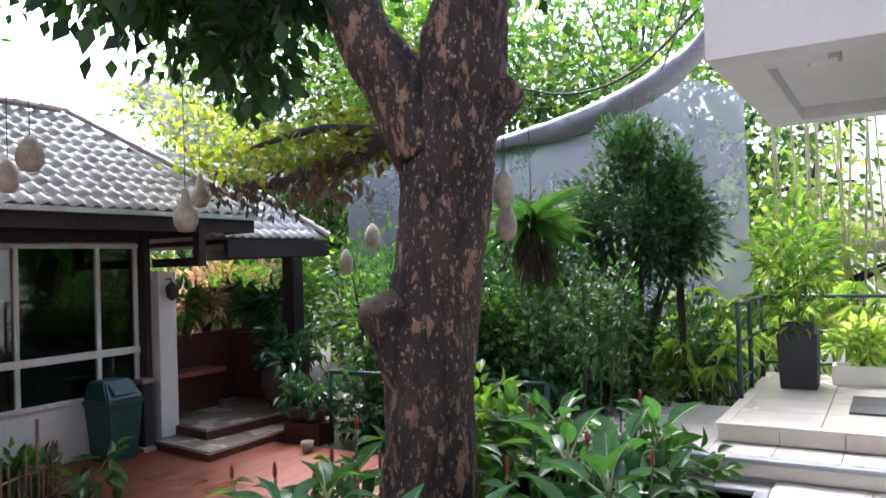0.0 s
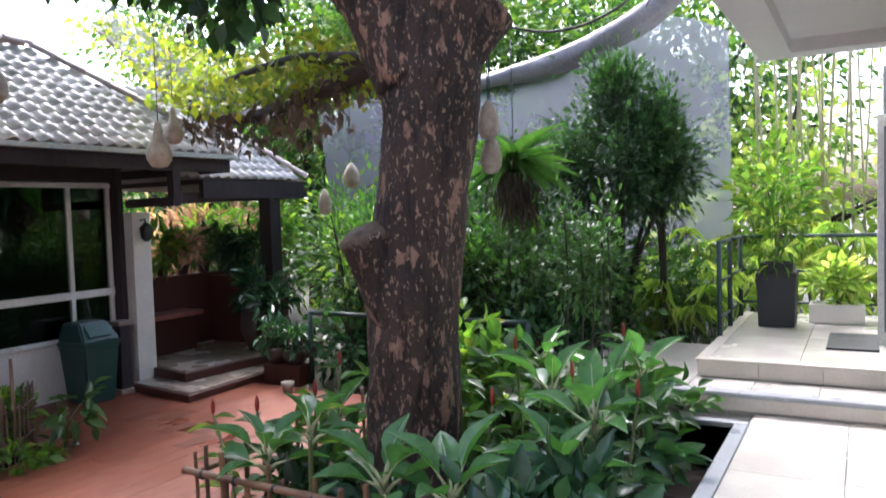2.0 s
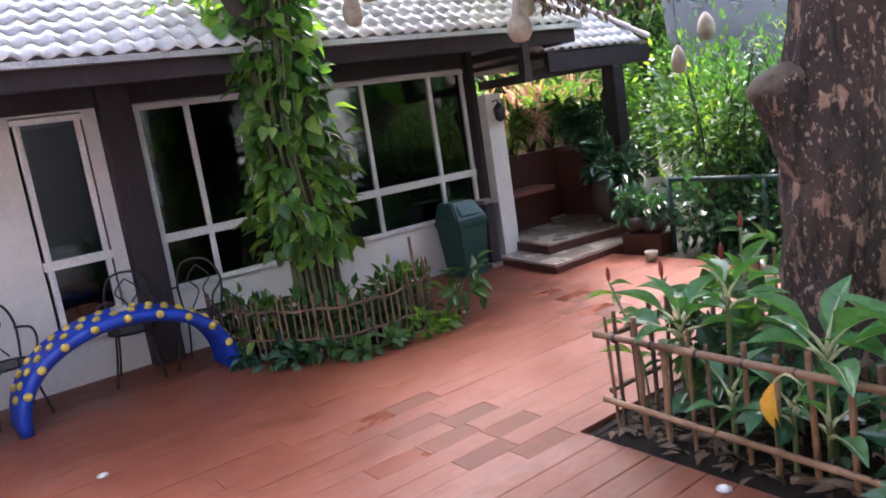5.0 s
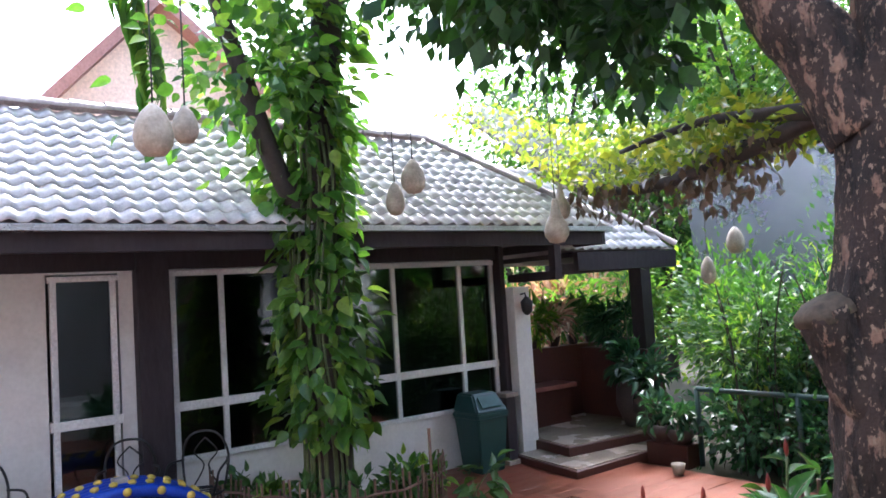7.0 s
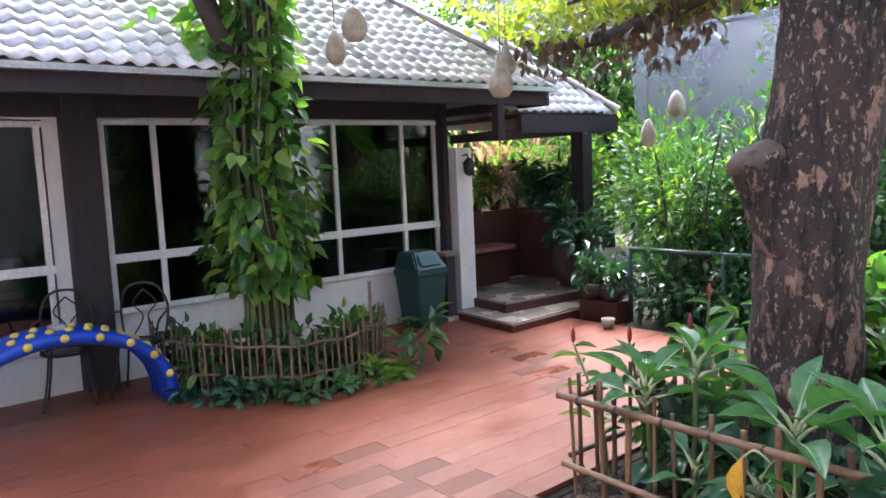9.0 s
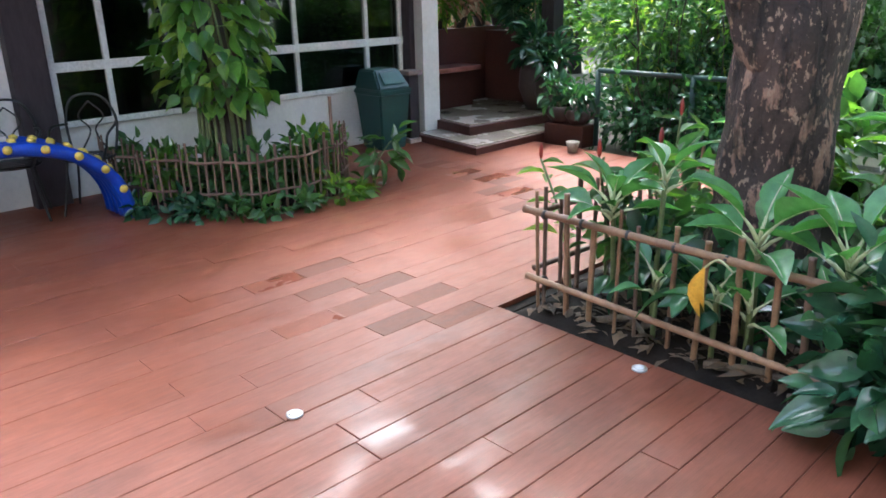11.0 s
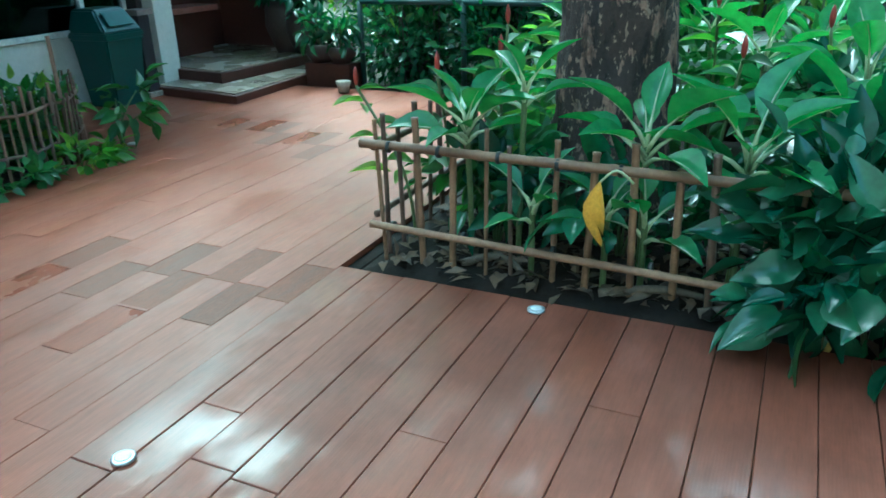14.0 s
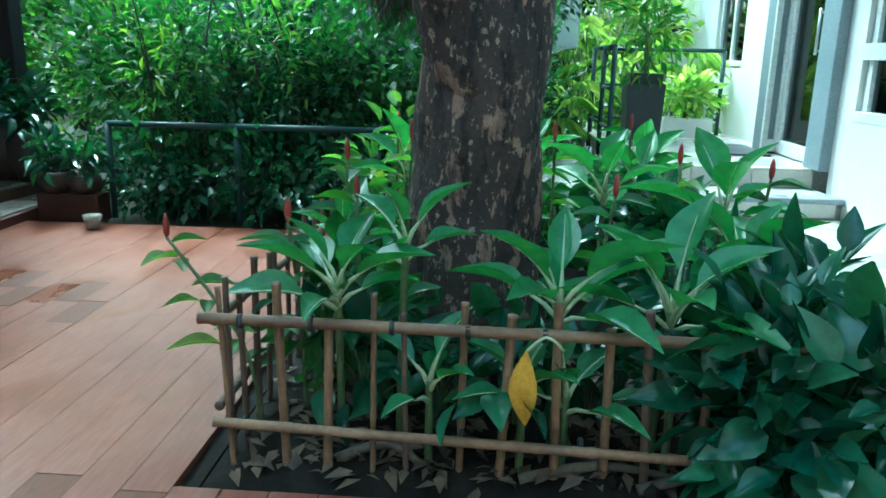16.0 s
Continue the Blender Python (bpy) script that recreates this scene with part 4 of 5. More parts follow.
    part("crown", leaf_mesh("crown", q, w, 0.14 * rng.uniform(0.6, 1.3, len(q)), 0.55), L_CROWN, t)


creeper_tree()

ring_line = curve([(-7.5, 2.16, 0), (-7.05, 2.18, 0), (-6.5, 2.42, 0), (-6.1, 2.72, 0), (-5.98, 3.1, 0), (-6.06, 3.5, 0), (-6.28, 3.86, 0), (-6.6, 4.0, 0)], 8)
lengths = np.cumsum([0] + [(b - a).length for a, b in zip(ring_line, ring_line[1:])])
ring = []
for k in range(46):
    at = lengths[-1] * k / 45
    ring.append(tuple(float(np.interp(at, lengths, [p[i] for p in ring_line])) for i in range(3)))
fence2 = thing("stick_fence", "curved low fence of thin bamboo sticks round the creeper tree", "fence", (0, 0, 0))
for x, y, z in ring:
    part("stick", bamboo([(x, y, -0.02), (x + random.uniform(-0.02, 0.02), y + random.uniform(-0.02, 0.02), random.uniform(0.45, 0.6))], random.choice((0.008, 0.011, 0.013)), 3, 6), BAMBOO_OLD, fence2)
for z in (0.43, 0.18):
    part("rail", tubes("rail", [([(x, y, z + 0.008 * math.sin(i)) for i, (x, y, _) in enumerate(ring)], 0.012)], 6), BAMBOO_OLD, fence2)
part("picket", bamboo([(-6.12, 3.6, 0), (-6.12, 3.6, 0.85)], 0.014, 3), BAMBOO_OLD, fence2)
tagged(part("planting_soil", slab([(x * 0.995 - 0.03, y) for x, y, _ in ring], 0.0, 0.05), SOIL), "dark soil inside the stick fence", "soil", kind="structure")
for k, (x, y, s) in enumerate(((-6.42, 2.6, 0.14), (-6.25, 3.05, 0.25), (-6.25, 3.4, 0.24), (-6.42, 3.65, 0.26), (-6.7, 3.75, 0.26), (-6.95, 2.45, 0.25), (-7.25, 2.4, 0.2))):
    shrub("ground_plant", "small green plant inside the stick fence", "plant", (x, y, 0.04), (x, y, 0.28), (s, s, 0.24), 170, 0.12, 0.55, random.choice((L_MID, L_VINE)), STEM, 10, HEART, 4, "plants in the stick fence", stem_r=0.006)
for x, y, m in ((-5.98, 3.75, L_BRIGHT), (-5.92, 3.5, L_BRIGHT), (-5.94, 2.85, L_MID), (-6.1, 2.6, L_MID), (-5.9, 3.15, L_MID), (-6.45, 2.33, L_DARK), (-6.8, 2.17, L_DARK), (-6.25, 2.5, L_DARK)):
    shrub("edging_plant", "low leafy plant growing out at the stick fence's foot", "plant", (x, y, 0.0), (x, y, 0.08), (0.17, 0.17, 0.08), 60, 0.1, 0.6, m, STEM, 8, HEART, 3, "edging plants", stem_r=0.005)
shrub("leaning_plant", "broad-leaved plant leaning out beside the green bin", "plant", (-6.12, 4.02, 0), (-6.05, 4.08, 0.32), (0.2, 0.2, 0.18), 34, 0.17, 0.5, L_MID, STEM, 8, LANCE, 4)


def litter_bin():
    b = thing("litter_bin", "dark green plastic bin with a swing-top lid", "bin", (-7.4, 5.21, 0), turn=0)
    bm = bmesh.new()
    rings = [[bm.verts.new((sx * s, sy * s, z)) for sx, sy in ((-1, -1), (1, -1), (1, 1), (-1, 1))] for z, s in ((0, 0.17), (0.6, 0.215), (0.6, 0.23), (0.66, 0.23))]
    for a, c in zip(rings, rings[1:]):
        for k in range(4):
            bm.faces.new((a[k], a[(k + 1) % 4], c[(k + 1) % 4], c[k]))
    bm.faces.new(rings[0][::-1])
    bm.faces.new(rings[-1])
    bmesh.ops.bevel(bm, geom=list(bm.edges), offset=0.014, segments=2, affect="EDGES")
    part("body", bm, BIN, b)
    bm = bmesh.new()
    lo = [bm.verts.new(p) for p in ((-0.225, -0.225, 0.662), (0.225, -0.225, 0.662), (0.225, 0.225, 0.662), (-0.225, 0.225, 0.662))]
    hi = [bm.verts.new(p) for p in ((-0.2, -0.17, 0.86), (0.08, -0.17, 0.86), (0.08, 0.17, 0.86), (-0.2, 0.17, 0.86))]
    for k in range(4):
        bm.faces.new((lo[k], lo[(k + 1) % 4], hi[(k + 1) % 4], hi[k]))
    bm.faces.new(lo[::-1])
    bm.faces.new(hi)
    bmesh.ops.bevel(bm, geom=list(bm.edges), offset=0.018, segments=2, affect="EDGES")
    lid = part("lid", bm, BIN, b)
    part("flap", box((0, -0.14, -0.07), (0.014, 0.14, 0.075), 0.006, pose(0.163, 0, 0.765, 0, -36, 0)), surface("green_flap", (0.012, 0.07, 0.065), (0.02, 0.09, 0.08)), lid)


litter_bin()
post = thing("timber_bollard", "short dark timber post with a pale cap beside the bin", "post", (-7.42, 5.63, 0))
part("shaft", box((-0.07, -0.07, 0), (0.07, 0.07, 0.76), 0.01), WOOD, post)
part("cap", box((-0.1, -0.1, 0.76), (0.1, 0.1, 0.81), 0.008), surface("grey_cap", (0.14, 0.11, 0.1), (0.24, 0.2, 0.18)), post)
part("foot", box((-0.12, -0.12, 0), (0.12, 0.12, 0.05), 0.008), PORCH, post)


def arch():
    t = thing("play_arch", "blue rubber play arch with yellow studs", "play arch", (-6.98, 1.25, 0))
    for k in range(5):
        x = -0.19 + k * 0.095
        pts = [(x, 0.82 * math.cos(a), 0.66 * math.sin(a) ** 0.85 if math.sin(a) > 0 else 0) for a in [math.pi * i / 40 for i in range(41)]]
        part("hoop", tubes("hoop", [(pts, 0.052)], 12), BLUE, t)
    stud = lathe([(0.03, -0.012), (0.034, 0.0), (0.03, 0.014), (0.012, 0.022), (0.003, 0.024)], 10)
    first = None
    for j, x in enumerate((-0.1, 0.1, 0.24)):
        for i in range(2, 19):
            a = math.pi * (i + 0.5 * (j % 2)) / 20.5
            if j == 2 and i % 2:
                continue
            r = 1.062 if j < 2 else 1.0
            y, z = 0.82 * math.cos(a) * r, 0.66 * math.sin(a) ** 0.85 * r + 0.01
            nrm = Vector((0, math.cos(a), math.sin(a))) if j < 2 else Vector((1, 0, 0))
            if first is None:
                first = part("stud", stud, YELLOW, t)
                ob = first
            else:
                ob = new("stud", first.data)
                ob.parent = t
            ob.matrix_basis = Matrix.Translation((x, y, z)) @ nrm.to_track_quat("Z", "Y").to_matrix().to_4x4()
    part("plate", box((-0.045, -0.02, 0.695), (0.045, 0.09, 0.74), 0.006), surface("faded_plate", (0.3, 0.28, 0.25), (0.45, 0.42, 0.38)), t)


arch()


def iron_chair(at, turn):
    c = thing("iron_chair", "black wrought-iron garden chair by the house wall", "chair", at, "iron garden chairs", turn=turn)
    part("seat", tubes("seat", [([(0.2 * math.cos(a), 0.2 * math.sin(a), 0.44) for a in [i * math.pi / 10 for i in range(21)]], 0.01)] + [([(x, -math.sqrt(0.04 - x * x), 0.44), (x, math.sqrt(0.04 - x * x), 0.44)], 0.006) for x in (-0.14, -0.07, 0, 0.07, 0.14)], 8), IRON, c)
    for sx in (-1, 1):
        for sy in (-1, 1):
            part("leg", tubes("leg", [(curve([(sx * 0.13, sy * 0.13, 0.44), (sx * 0.16, sy * 0.16, 0.22), (sx * 0.2, sy * 0.2, 0)], 4), 0.01)], 8), IRON, c)
    part("backrest", tubes("back", [(curve([(-0.17, -0.17, 0.44), (-0.22, -0.2, 0.7), (-0.2, -0.13, 0.88), (-0.22, 0, 0.92), (-0.2, 0.13, 0.88), (-0.22, 0.2, 0.7), (-0.17, 0.17, 0.44)], 5), 0.011),
                                    (curve([(-0.2, -0.1, 0.46), (-0.23, -0.02, 0.62), (-0.23, -0.1, 0.74), (-0.22, 0.0, 0.86)], 5), 0.007), (curve([(-0.2, 0.1, 0.46), (-0.23, 0.02, 0.62), (-0.23, 0.1, 0.74), (-0.22, 0.0, 0.86)], 5), 0.007)], 8), IRON, c)
    for s in (-1, 1):
        part("armrest", tubes("arm", [(curve([(-0.21, s * 0.19, 0.68), (0.0, s * 0.24, 0.69), (0.17, s * 0.22, 0.64), (0.18, s * 0.2, 0.55), (0.14, s * 0.15, 0.44)], 5), 0.01)], 8), IRON, c)
    return c


first_chair = iron_chair((-7.35, 0.45, 0), 10)
for x, y, turn in ((-7.4, 1.45, -18), (-7.25, 1.98, -35)):
    copy_thing(first_chair, pose(x, y, 0, 0, 0, turn))
table = thing("garden_table", "round dark green garden table by the house wall", "table", (-6.95, -0.05, 0))
part("tabletop", lathe([(0.42, 0.5), (0.45, 0.505), (0.45, 0.525), (0.42, 0.53)], 32), GREEN_IRON, table)
for k in range(4):
    a = math.pi / 4 + k * math.pi / 2
    part("leg", tubes("leg", [([(0.3 * math.cos(a), 0.3 * math.sin(a), 0), (0.22 * math.cos(a), 0.22 * math.sin(a), 0.5)], 0.014)], 8), GREEN_IRON, table)

wall_lamp = thing("wall_lamp", "small dark lantern on the white porch pillar", "lamp", (-7.45, 5.98, 1.78))
part("bracket", tubes("bracket", [([(-0.03, 0, 0.14), (0.08, 0, 0.16), (0.1, 0, 0.1)], 0.01)], 8), IRON, wall_lamp)
part("lantern", lathe([(0.02, -0.1), (0.06, -0.06), (0.075, 0.06), (0.02, 0.12)], 8, (0.1, 0, 0)), IRON, wall_lamp)


# ---- rails ----
def railing(name, label, points, z0, height, bars, r=0.022):
    t = thing(name, label, "railing", (points[0][0], points[0][1], z0))
    p0 = Vector((*points[0], 0))
    run = [Vector((*p, 0)) - p0 for p in points]
    for a, b in zip(run, run[1:]):
        for h in bars:
            part("rail", tubes("rail", [([a + Vector((0, 0, h)), b + Vector((0, 0, h))], r if h == height else r * 0.7)], 10), GREEN_IRON, t)
    for a in run:
        part("post", tubes("post", [([a, a + Vector((0, 0, height))], r * 1.1)], 10), GREEN_IRON, t)
    return t


railing("garden_rail", "dark green metal rail at the edge of the deck", [(-5.72, 6.86), (-4.6, 6.86), (-3.4, 6.86), (-3.0, 6.86)], -0.02, 0.82, (0.82,), 0.026)
railing("terrace_rail", "dark green metal railing round the tiled platform", [(-1.36, 7.75), (-1.36, 8.4), (-1.36, 9.2), (0.03, 9.2)], 0.47, 1.06, (1.06, 0.68, 0.32))

planter = thing("tall_planter", "tall tapered charcoal planter on the platform", "planter", (-0.92, 8.6, 0.625))
bm = bmesh.new()
rings = [[bm.verts.new((sx * s, sy * s, z)) for sx, sy in ((-1, -1), (1, -1), (1, 1), (-1, 1))] for z, s in ((0, 0.17), (0.56, 0.19), (0.57, 0.16), (0.66, 0.16), (0.66, 0.13), (0.58, 0.12))]
for a, c in zip(rings, rings[1:]):
    for k in range(4):
        bm.faces.new((a[k], a[(k + 1) % 4], c[(k + 1) % 4], c[k]))
bm.faces.new(rings[0][::-1])
bm.faces.new(rings[-1])
bmesh.ops.bevel(bm, geom=list(bm.edges), offset=0.006, segments=2, affect="EDGES")
part("body", bm, PLANTER, planter)
part("soil", lathe([(0.1, 0.575), (0.1, 0.6)], 12), SOIL, planter)
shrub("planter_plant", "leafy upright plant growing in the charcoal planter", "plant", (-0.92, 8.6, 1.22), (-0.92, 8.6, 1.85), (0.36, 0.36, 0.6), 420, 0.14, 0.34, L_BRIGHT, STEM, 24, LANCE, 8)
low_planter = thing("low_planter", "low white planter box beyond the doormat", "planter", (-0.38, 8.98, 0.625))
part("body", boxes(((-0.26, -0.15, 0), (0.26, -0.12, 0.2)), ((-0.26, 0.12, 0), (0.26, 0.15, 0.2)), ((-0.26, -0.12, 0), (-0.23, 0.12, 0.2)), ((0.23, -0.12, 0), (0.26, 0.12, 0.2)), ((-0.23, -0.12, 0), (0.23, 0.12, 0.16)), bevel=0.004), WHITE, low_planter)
shrub("planter_plant", "plant in the low white planter, leaves coloured as sunlit", "plant", (-0.38, 8.98, 0.78), (-0.38, 8.98, 1.05), (0.32, 0.22, 0.26), 330, 0.12, 0.5, L_SUN, STEM, 16, HEART, 6)

# ---- shade net with a rolled edge ----
net = thing("shade_net", "grey translucent shade net strung across the garden", "net", (0, 9.4, 0))
nu, nv = 40, 24
v = []
for j in range(nv + 1):
    for i in range(nu + 1):
        u, w = i / nu, j / nv
        x = -7.6 + 6.1 * u
        top = 3.55 + 0.75 * max(0, (u - 0.45) / 0.55) + 0.25 * (0.45 - u if u < 0.45 else 0)
        bottom = 1.75 - 0.75 * u + (0.55 * max(0, (u - 0.78) / 0.22))
        if u > 0.9:
            top -= 6 * (u - 0.9) ** 1.2
        v.append((x, 0.12 * math.sin(5 * u + 2 * w) + 0.35 * (1 - w), bottom + (top - bottom) * w))
f = [(j * (nu + 1) + i, j * (nu + 1) + i + 1, (j + 1) * (nu + 1) + i + 1, (j + 1) * (nu + 1) + i) for j in range(nv) for i in range(nu)]
part("sheet", arrays("sheet", v, f, True), NET, net)
roll = curve([(-4.9, -0.05, 3.62), (-4.2, -0.1, 3.68), (-3.3, -0.15, 3.82), (-2.6, -0.2, 4.05), (-2.05, -0.25, 4.35), (-1.6, -0.4, 4.7)], 8)
part("rolled_edge", tubes("roll", [(roll, list(0.02 + 0.14 * np.sin(np.linspace(0.35, 2.6, len(roll)))))], 18, 0.2), ROLL, net, "rolled pale grey tarpaulin edge")
part("rope", tubes("rope", [(curve([(-4.9, -0.05, 3.62), (-6.2, 0, 3.55), (-7.6, 0, 3.7)], 6), 0.012), (curve([(-4.7, -0.1, 4.5), (-3.6, -0.2, 4.15), (-2.7, -0.25, 4.3), (-1.9, -0.3, 4.9)], 6), 0.018)], 6), DARK_BARK, net)

# ---- vine-covered rope net from the tree to the roof ----
vine_net = thing("vine_canopy", "sagging net overgrown with yellowing vines, slung from the tree", "vine canopy", (0, 0, 0))
ropes = curve([(-2.72, 3.98, 2.83), (-3.3, 4.2, 2.77), (-3.85, 4.46, 2.74), (-4.9, 4.98, 2.78), (-5.7, 5.4, 2.95), (-6.63, 5.83, 3.23), (-8.2, 6.6, 3.95), (-10.39, 7.67, 4.9)], 8)
part("rope", tubes("rope", [(ropes, list(np.interp(np.linspace(0, 1, len(ropes)), [0, 0.3, 0.5, 1], [0.05, 0.065, 0.05, 0.03])))], 10, 0.2), DARK_BARK, vine_net)
rp = np.array([tuple(p) for p in ropes])
n = 3600
k = rng.integers(3, len(rp) - 1, n)
b = rp[k] + (rp[np.minimum(k + 1, len(rp) - 1)] - rp[k]) * rng.random((n, 1))
fr = rng.random(n)
hgt = np.interp(k / len(rp), [0, 0.15, 0.4, 0.7, 1], [0.2, 0.55, 0.75, 0.55, 0.3])
clump = 0.5 + 0.5 * np.sin(b[:, 0] * 5.1) * np.sin(b[:, 0] * 2.3 + fr * 6)
p = b + np.stack([rng.normal(0, 0.12, n), rng.normal(0, 0.3, n) + fr * 0.7, fr * hgt * (0.55 + 0.6 * clump)], 1)
part("leaves", leaf_mesh("leaves", p, rng.normal(0, 1, (n, 3)) - np.array([0, 0, 0.4]), rng.uniform(0.06, 0.13, n), 0.6), L_YELLOW, vine_net)
n = 500
k = rng.integers(6, 36, n)
p = rp[k] + np.stack([rng.normal(0, 0.12, n), rng.normal(0, 0.1, n), -rng.random(n) ** 2 * 0.35 + 0.05], 1)
part("dead_leaves", leaf_mesh("dead_leaves", p, rng.normal(0, 0.6, (n, 3)) - np.array([0, 0, 1.0]), rng.uniform(0.06, 0.13, n), 0.5), surface("dead_leaf", (0.05, 0.032, 0.018), (0.14, 0.09, 0.045)), vine_net)
strands = [([rp[4 + 3 * j] + np.array([0, 0, 0.03]), rp[4 + 3 * j] + np.array([0.1, 0.75, 0.6])], 0.006) for j in range(16)]
tagged(part("strands", tubes("strands", strands, 5), DARK_BARK, vine_net), kind="stuff")


strip = [tuple(p + np.array([0, 0.01, 0.03])) for p in rp] + [tuple(p + np.array([0.05, 0.35, 0.3])) for p in rp]
part("sling", arrays("sling", strip, [(i, i + 1, i + 1 + len(rp), i + len(rp)) for i in range(len(rp) - 1)], True), NET, vine_net, "grey net sling under the vines")

cable = thing("cable", "thin dark cable sagging from the overhang to the shade net", "cable", (-0.87, 4.3, 3.8))
part("line", tubes("line", [(curve([(0, 0, 0), (-0.75, 2.4, 0.12), (-1.5, 4.85, 0.45)], 8), 0.008)], 6), IRON, cable)

# ---- hanging gourds ----
def gourd(at, w, h, wire, neck=False, label="dried grey gourd hanging on a thin wire"):
    t = thing("hanging_gourd", label, "gourd", at, "hanging gourds")
    if neck:
        prof = [(0.01, 0), (0.3 * w, 0.03 * h), (0.48 * w, 0.18 * h), (0.5 * w, 0.3 * h), (0.42 * w, 0.46 * h), (0.24 * w, 0.62 * h), (0.17 * w, 0.8 * h), (0.12 * w, 0.95 * h), (0.02, h)]
    else:
        prof = [(0.01, 0), (0.28 * w, 0.03 * h), (0.46 * w, 0.2 * h), (0.5 * w, 0.38 * h), (0.45 * w, 0.6 * h), (0.3 * w, 0.83 * h), (0.12 * w, 0.97 * h), (0.01, h)]
    part("body", lathe(prof, 18), GOURD, t)
    part("wire", tubes("wire", [([(0, 0, h * 0.97), (0, 0, h + wire)], 0.004)], 5), IRON, t)


gourd((-5.2, 4.39, 2.35), 0.21, 0.38, 1.3, True, "pale bottle gourd hanging on a thin wire")
gourd((-6.05, 3.55, 2.87), 0.22, 0.3, 0.6)
gourd((-6.2, 3.45, 2.7), 0.17, 0.29, 0.75)
gourd((-2.32, 4.66, 2.39), 0.15, 0.26, 0.9)
gourd((-2.33, 4.71, 2.16), 0.15, 0.26, 1.2)
gourd((-4.0, 0.79, 2.65), 0.17, 0.23, 0.8)
gourd((-4.1, 0.96, 2.74), 0.12, 0.17, 0.8)
gourd((-5.8, 5.08, 2.63), 0.18, 0.34, 0.5, True, "pale bottle gourd hanging on a thin wire")
gourd((-5.45, 7.4, 2.23), 0.2, 0.3, 1.2, False)
gourd((-5.55, 7.0, 1.92), 0.16, 0.3, 0.9, False)

def hanging_frond(at, length):
    """A drooping palm frond: a rib with narrow leaflets to both sides."""
    t = thing("palm_frond", "drooping dry-green palm frond hanging before the roof", "palm frond", at)
    rib = curve([(0.1, -0.25, 0.55), (0.03, -0.12, 0.3), (0, 0, 0), (0.02, 0.03, -length * 0.5), (0.0, 0.05, -length)], 6)
    part("rib", tubes("rib", [(rib, list(np.linspace(0.014, 0.003, len(rib))))], 6), STEM, t)
    b = np.array([tuple(rib[k % (len(rib) - 4) + 4]) for k in range(40)])
    side = np.where(np.arange(40) % 2, 1.0, -1.0)
    w = np.stack([rng.normal(0, 0.12, 40), 0.9 * side + rng.normal(0, 0.06, 40), np.full(40, -1.0)], 1)
    part("leaflet_growth", leaf_mesh("leaflet_growth", b, w, rng.uniform(0.2, 0.34, 40), 0.1, BLADE, 0.2), L_BRIGHT, t)


hanging_frond((-7.0, 1.6, 4.3), 0.5)

# ---- bed plants ----
def dumb_cane(at, height, leaves, size, lean=(0, 0), seed=0):
    """Broad variegated leaves on pale stalks above a cane."""
    r = np.random.default_rng(seed)
    t = thing("dumb_cane", "broad-leaved plant with pale stalks and midribs in the bed", "plant", at, "dumb canes in the bed")
    top = Vector((lean[0], lean[1], height))
    part("cane", tubes("cane", [(curve([(0, 0, -0.02), (lean[0] * 0.4, lean[1] * 0.4, height * 0.5), top], 5), 0.014)], 8), STEM, t)
    a = r.uniform(0, 6)
    for i in range(leaves):
        a += 2.4 + r.uniform(-0.25, 0.25)
        tilt = 0.35 + 1.0 * (i / leaves) + r.uniform(-0.1, 0.1)
        s = size * r.uniform(0.62, 0.95)
        d = Vector((math.cos(a) * math.sin(tilt), math.sin(a) * math.sin(tilt), math.cos(tilt)))
        b = top + Vector((0, 0, -0.1 * i / leaves))
        e = b + d * (s * 0.45)
        run = [b, b.lerp(e, 0.5) + Vector((0, 0, 0.012)), e]
        d2 = (d + Vector((math.cos(a), math.sin(a), -0.1)) * 0.55 * (i / leaves + 0.15)).normalized()
        leaf = part("leaf", leaf_mesh("leaf", np.array([tuple(e)]), np.array([tuple(d2)]), np.array([s]), 0.46, LANCE, 0.12), CANE_LEAF, t)
        up = d2.cross(Vector((0, 0, 1))).cross(d2).normalized()
        run += [(e + d2 * (s * u) + up * (-0.3 * s * u * u + 0.003)) for u in (0.2, 0.4, 0.6, 0.85)]
        part("stalk", tubes("stalk", [(run, [0.011, 0.009, 0.005, 0.004, 0.003, 0.002, 0.001])], 6), PALE_STEM, t, "pale leaf stalk and midrib")


CANE_LEAF = foliage("cane_leaf", (0.035, 0.12, 0.055), (0.1, 0.24, 0.085), 0.25, 0.35, (0.22, 0.38, 0.12))
for i, (x, y, h, n, s, lx, ly) in enumerate(((-2.96, 3.15, 0.62, 9, 0.33, 0.0, -0.05), (-2.75, 3.2, 0.76, 6, 0.27, 0.02, 0), (-2.18, 3.12, 0.6, 9, 0.36, 0.0, -0.05), (-1.82, 3.12, 0.58, 9, 0.36, 0.02, -0.04),
                                             (-1.47, 3.5, 0.6, 9, 0.36, 0.03, 0), (-1.45, 3.95, 0.75, 8, 0.36, 0.05, 0), (-1.6, 4.9, 0.7, 8, 0.36, 0, 0), (-3.05, 3.9, 0.6, 7, 0.3, -0.05, 0), (-1.85, 4.5, 0.75, 7, 0.36, 0, 0),
                                             (-2.9, 4.7, 0.8, 7, 0.34, 0, 0), (-2.2, 5.2, 0.8, 7, 0.34, 0, 0), (-1.5, 5.3, 0.72, 7, 0.34, 0, 0))):
    dumb_cane((x, y, 0), h, n, s, (lx, ly), 11 + i)
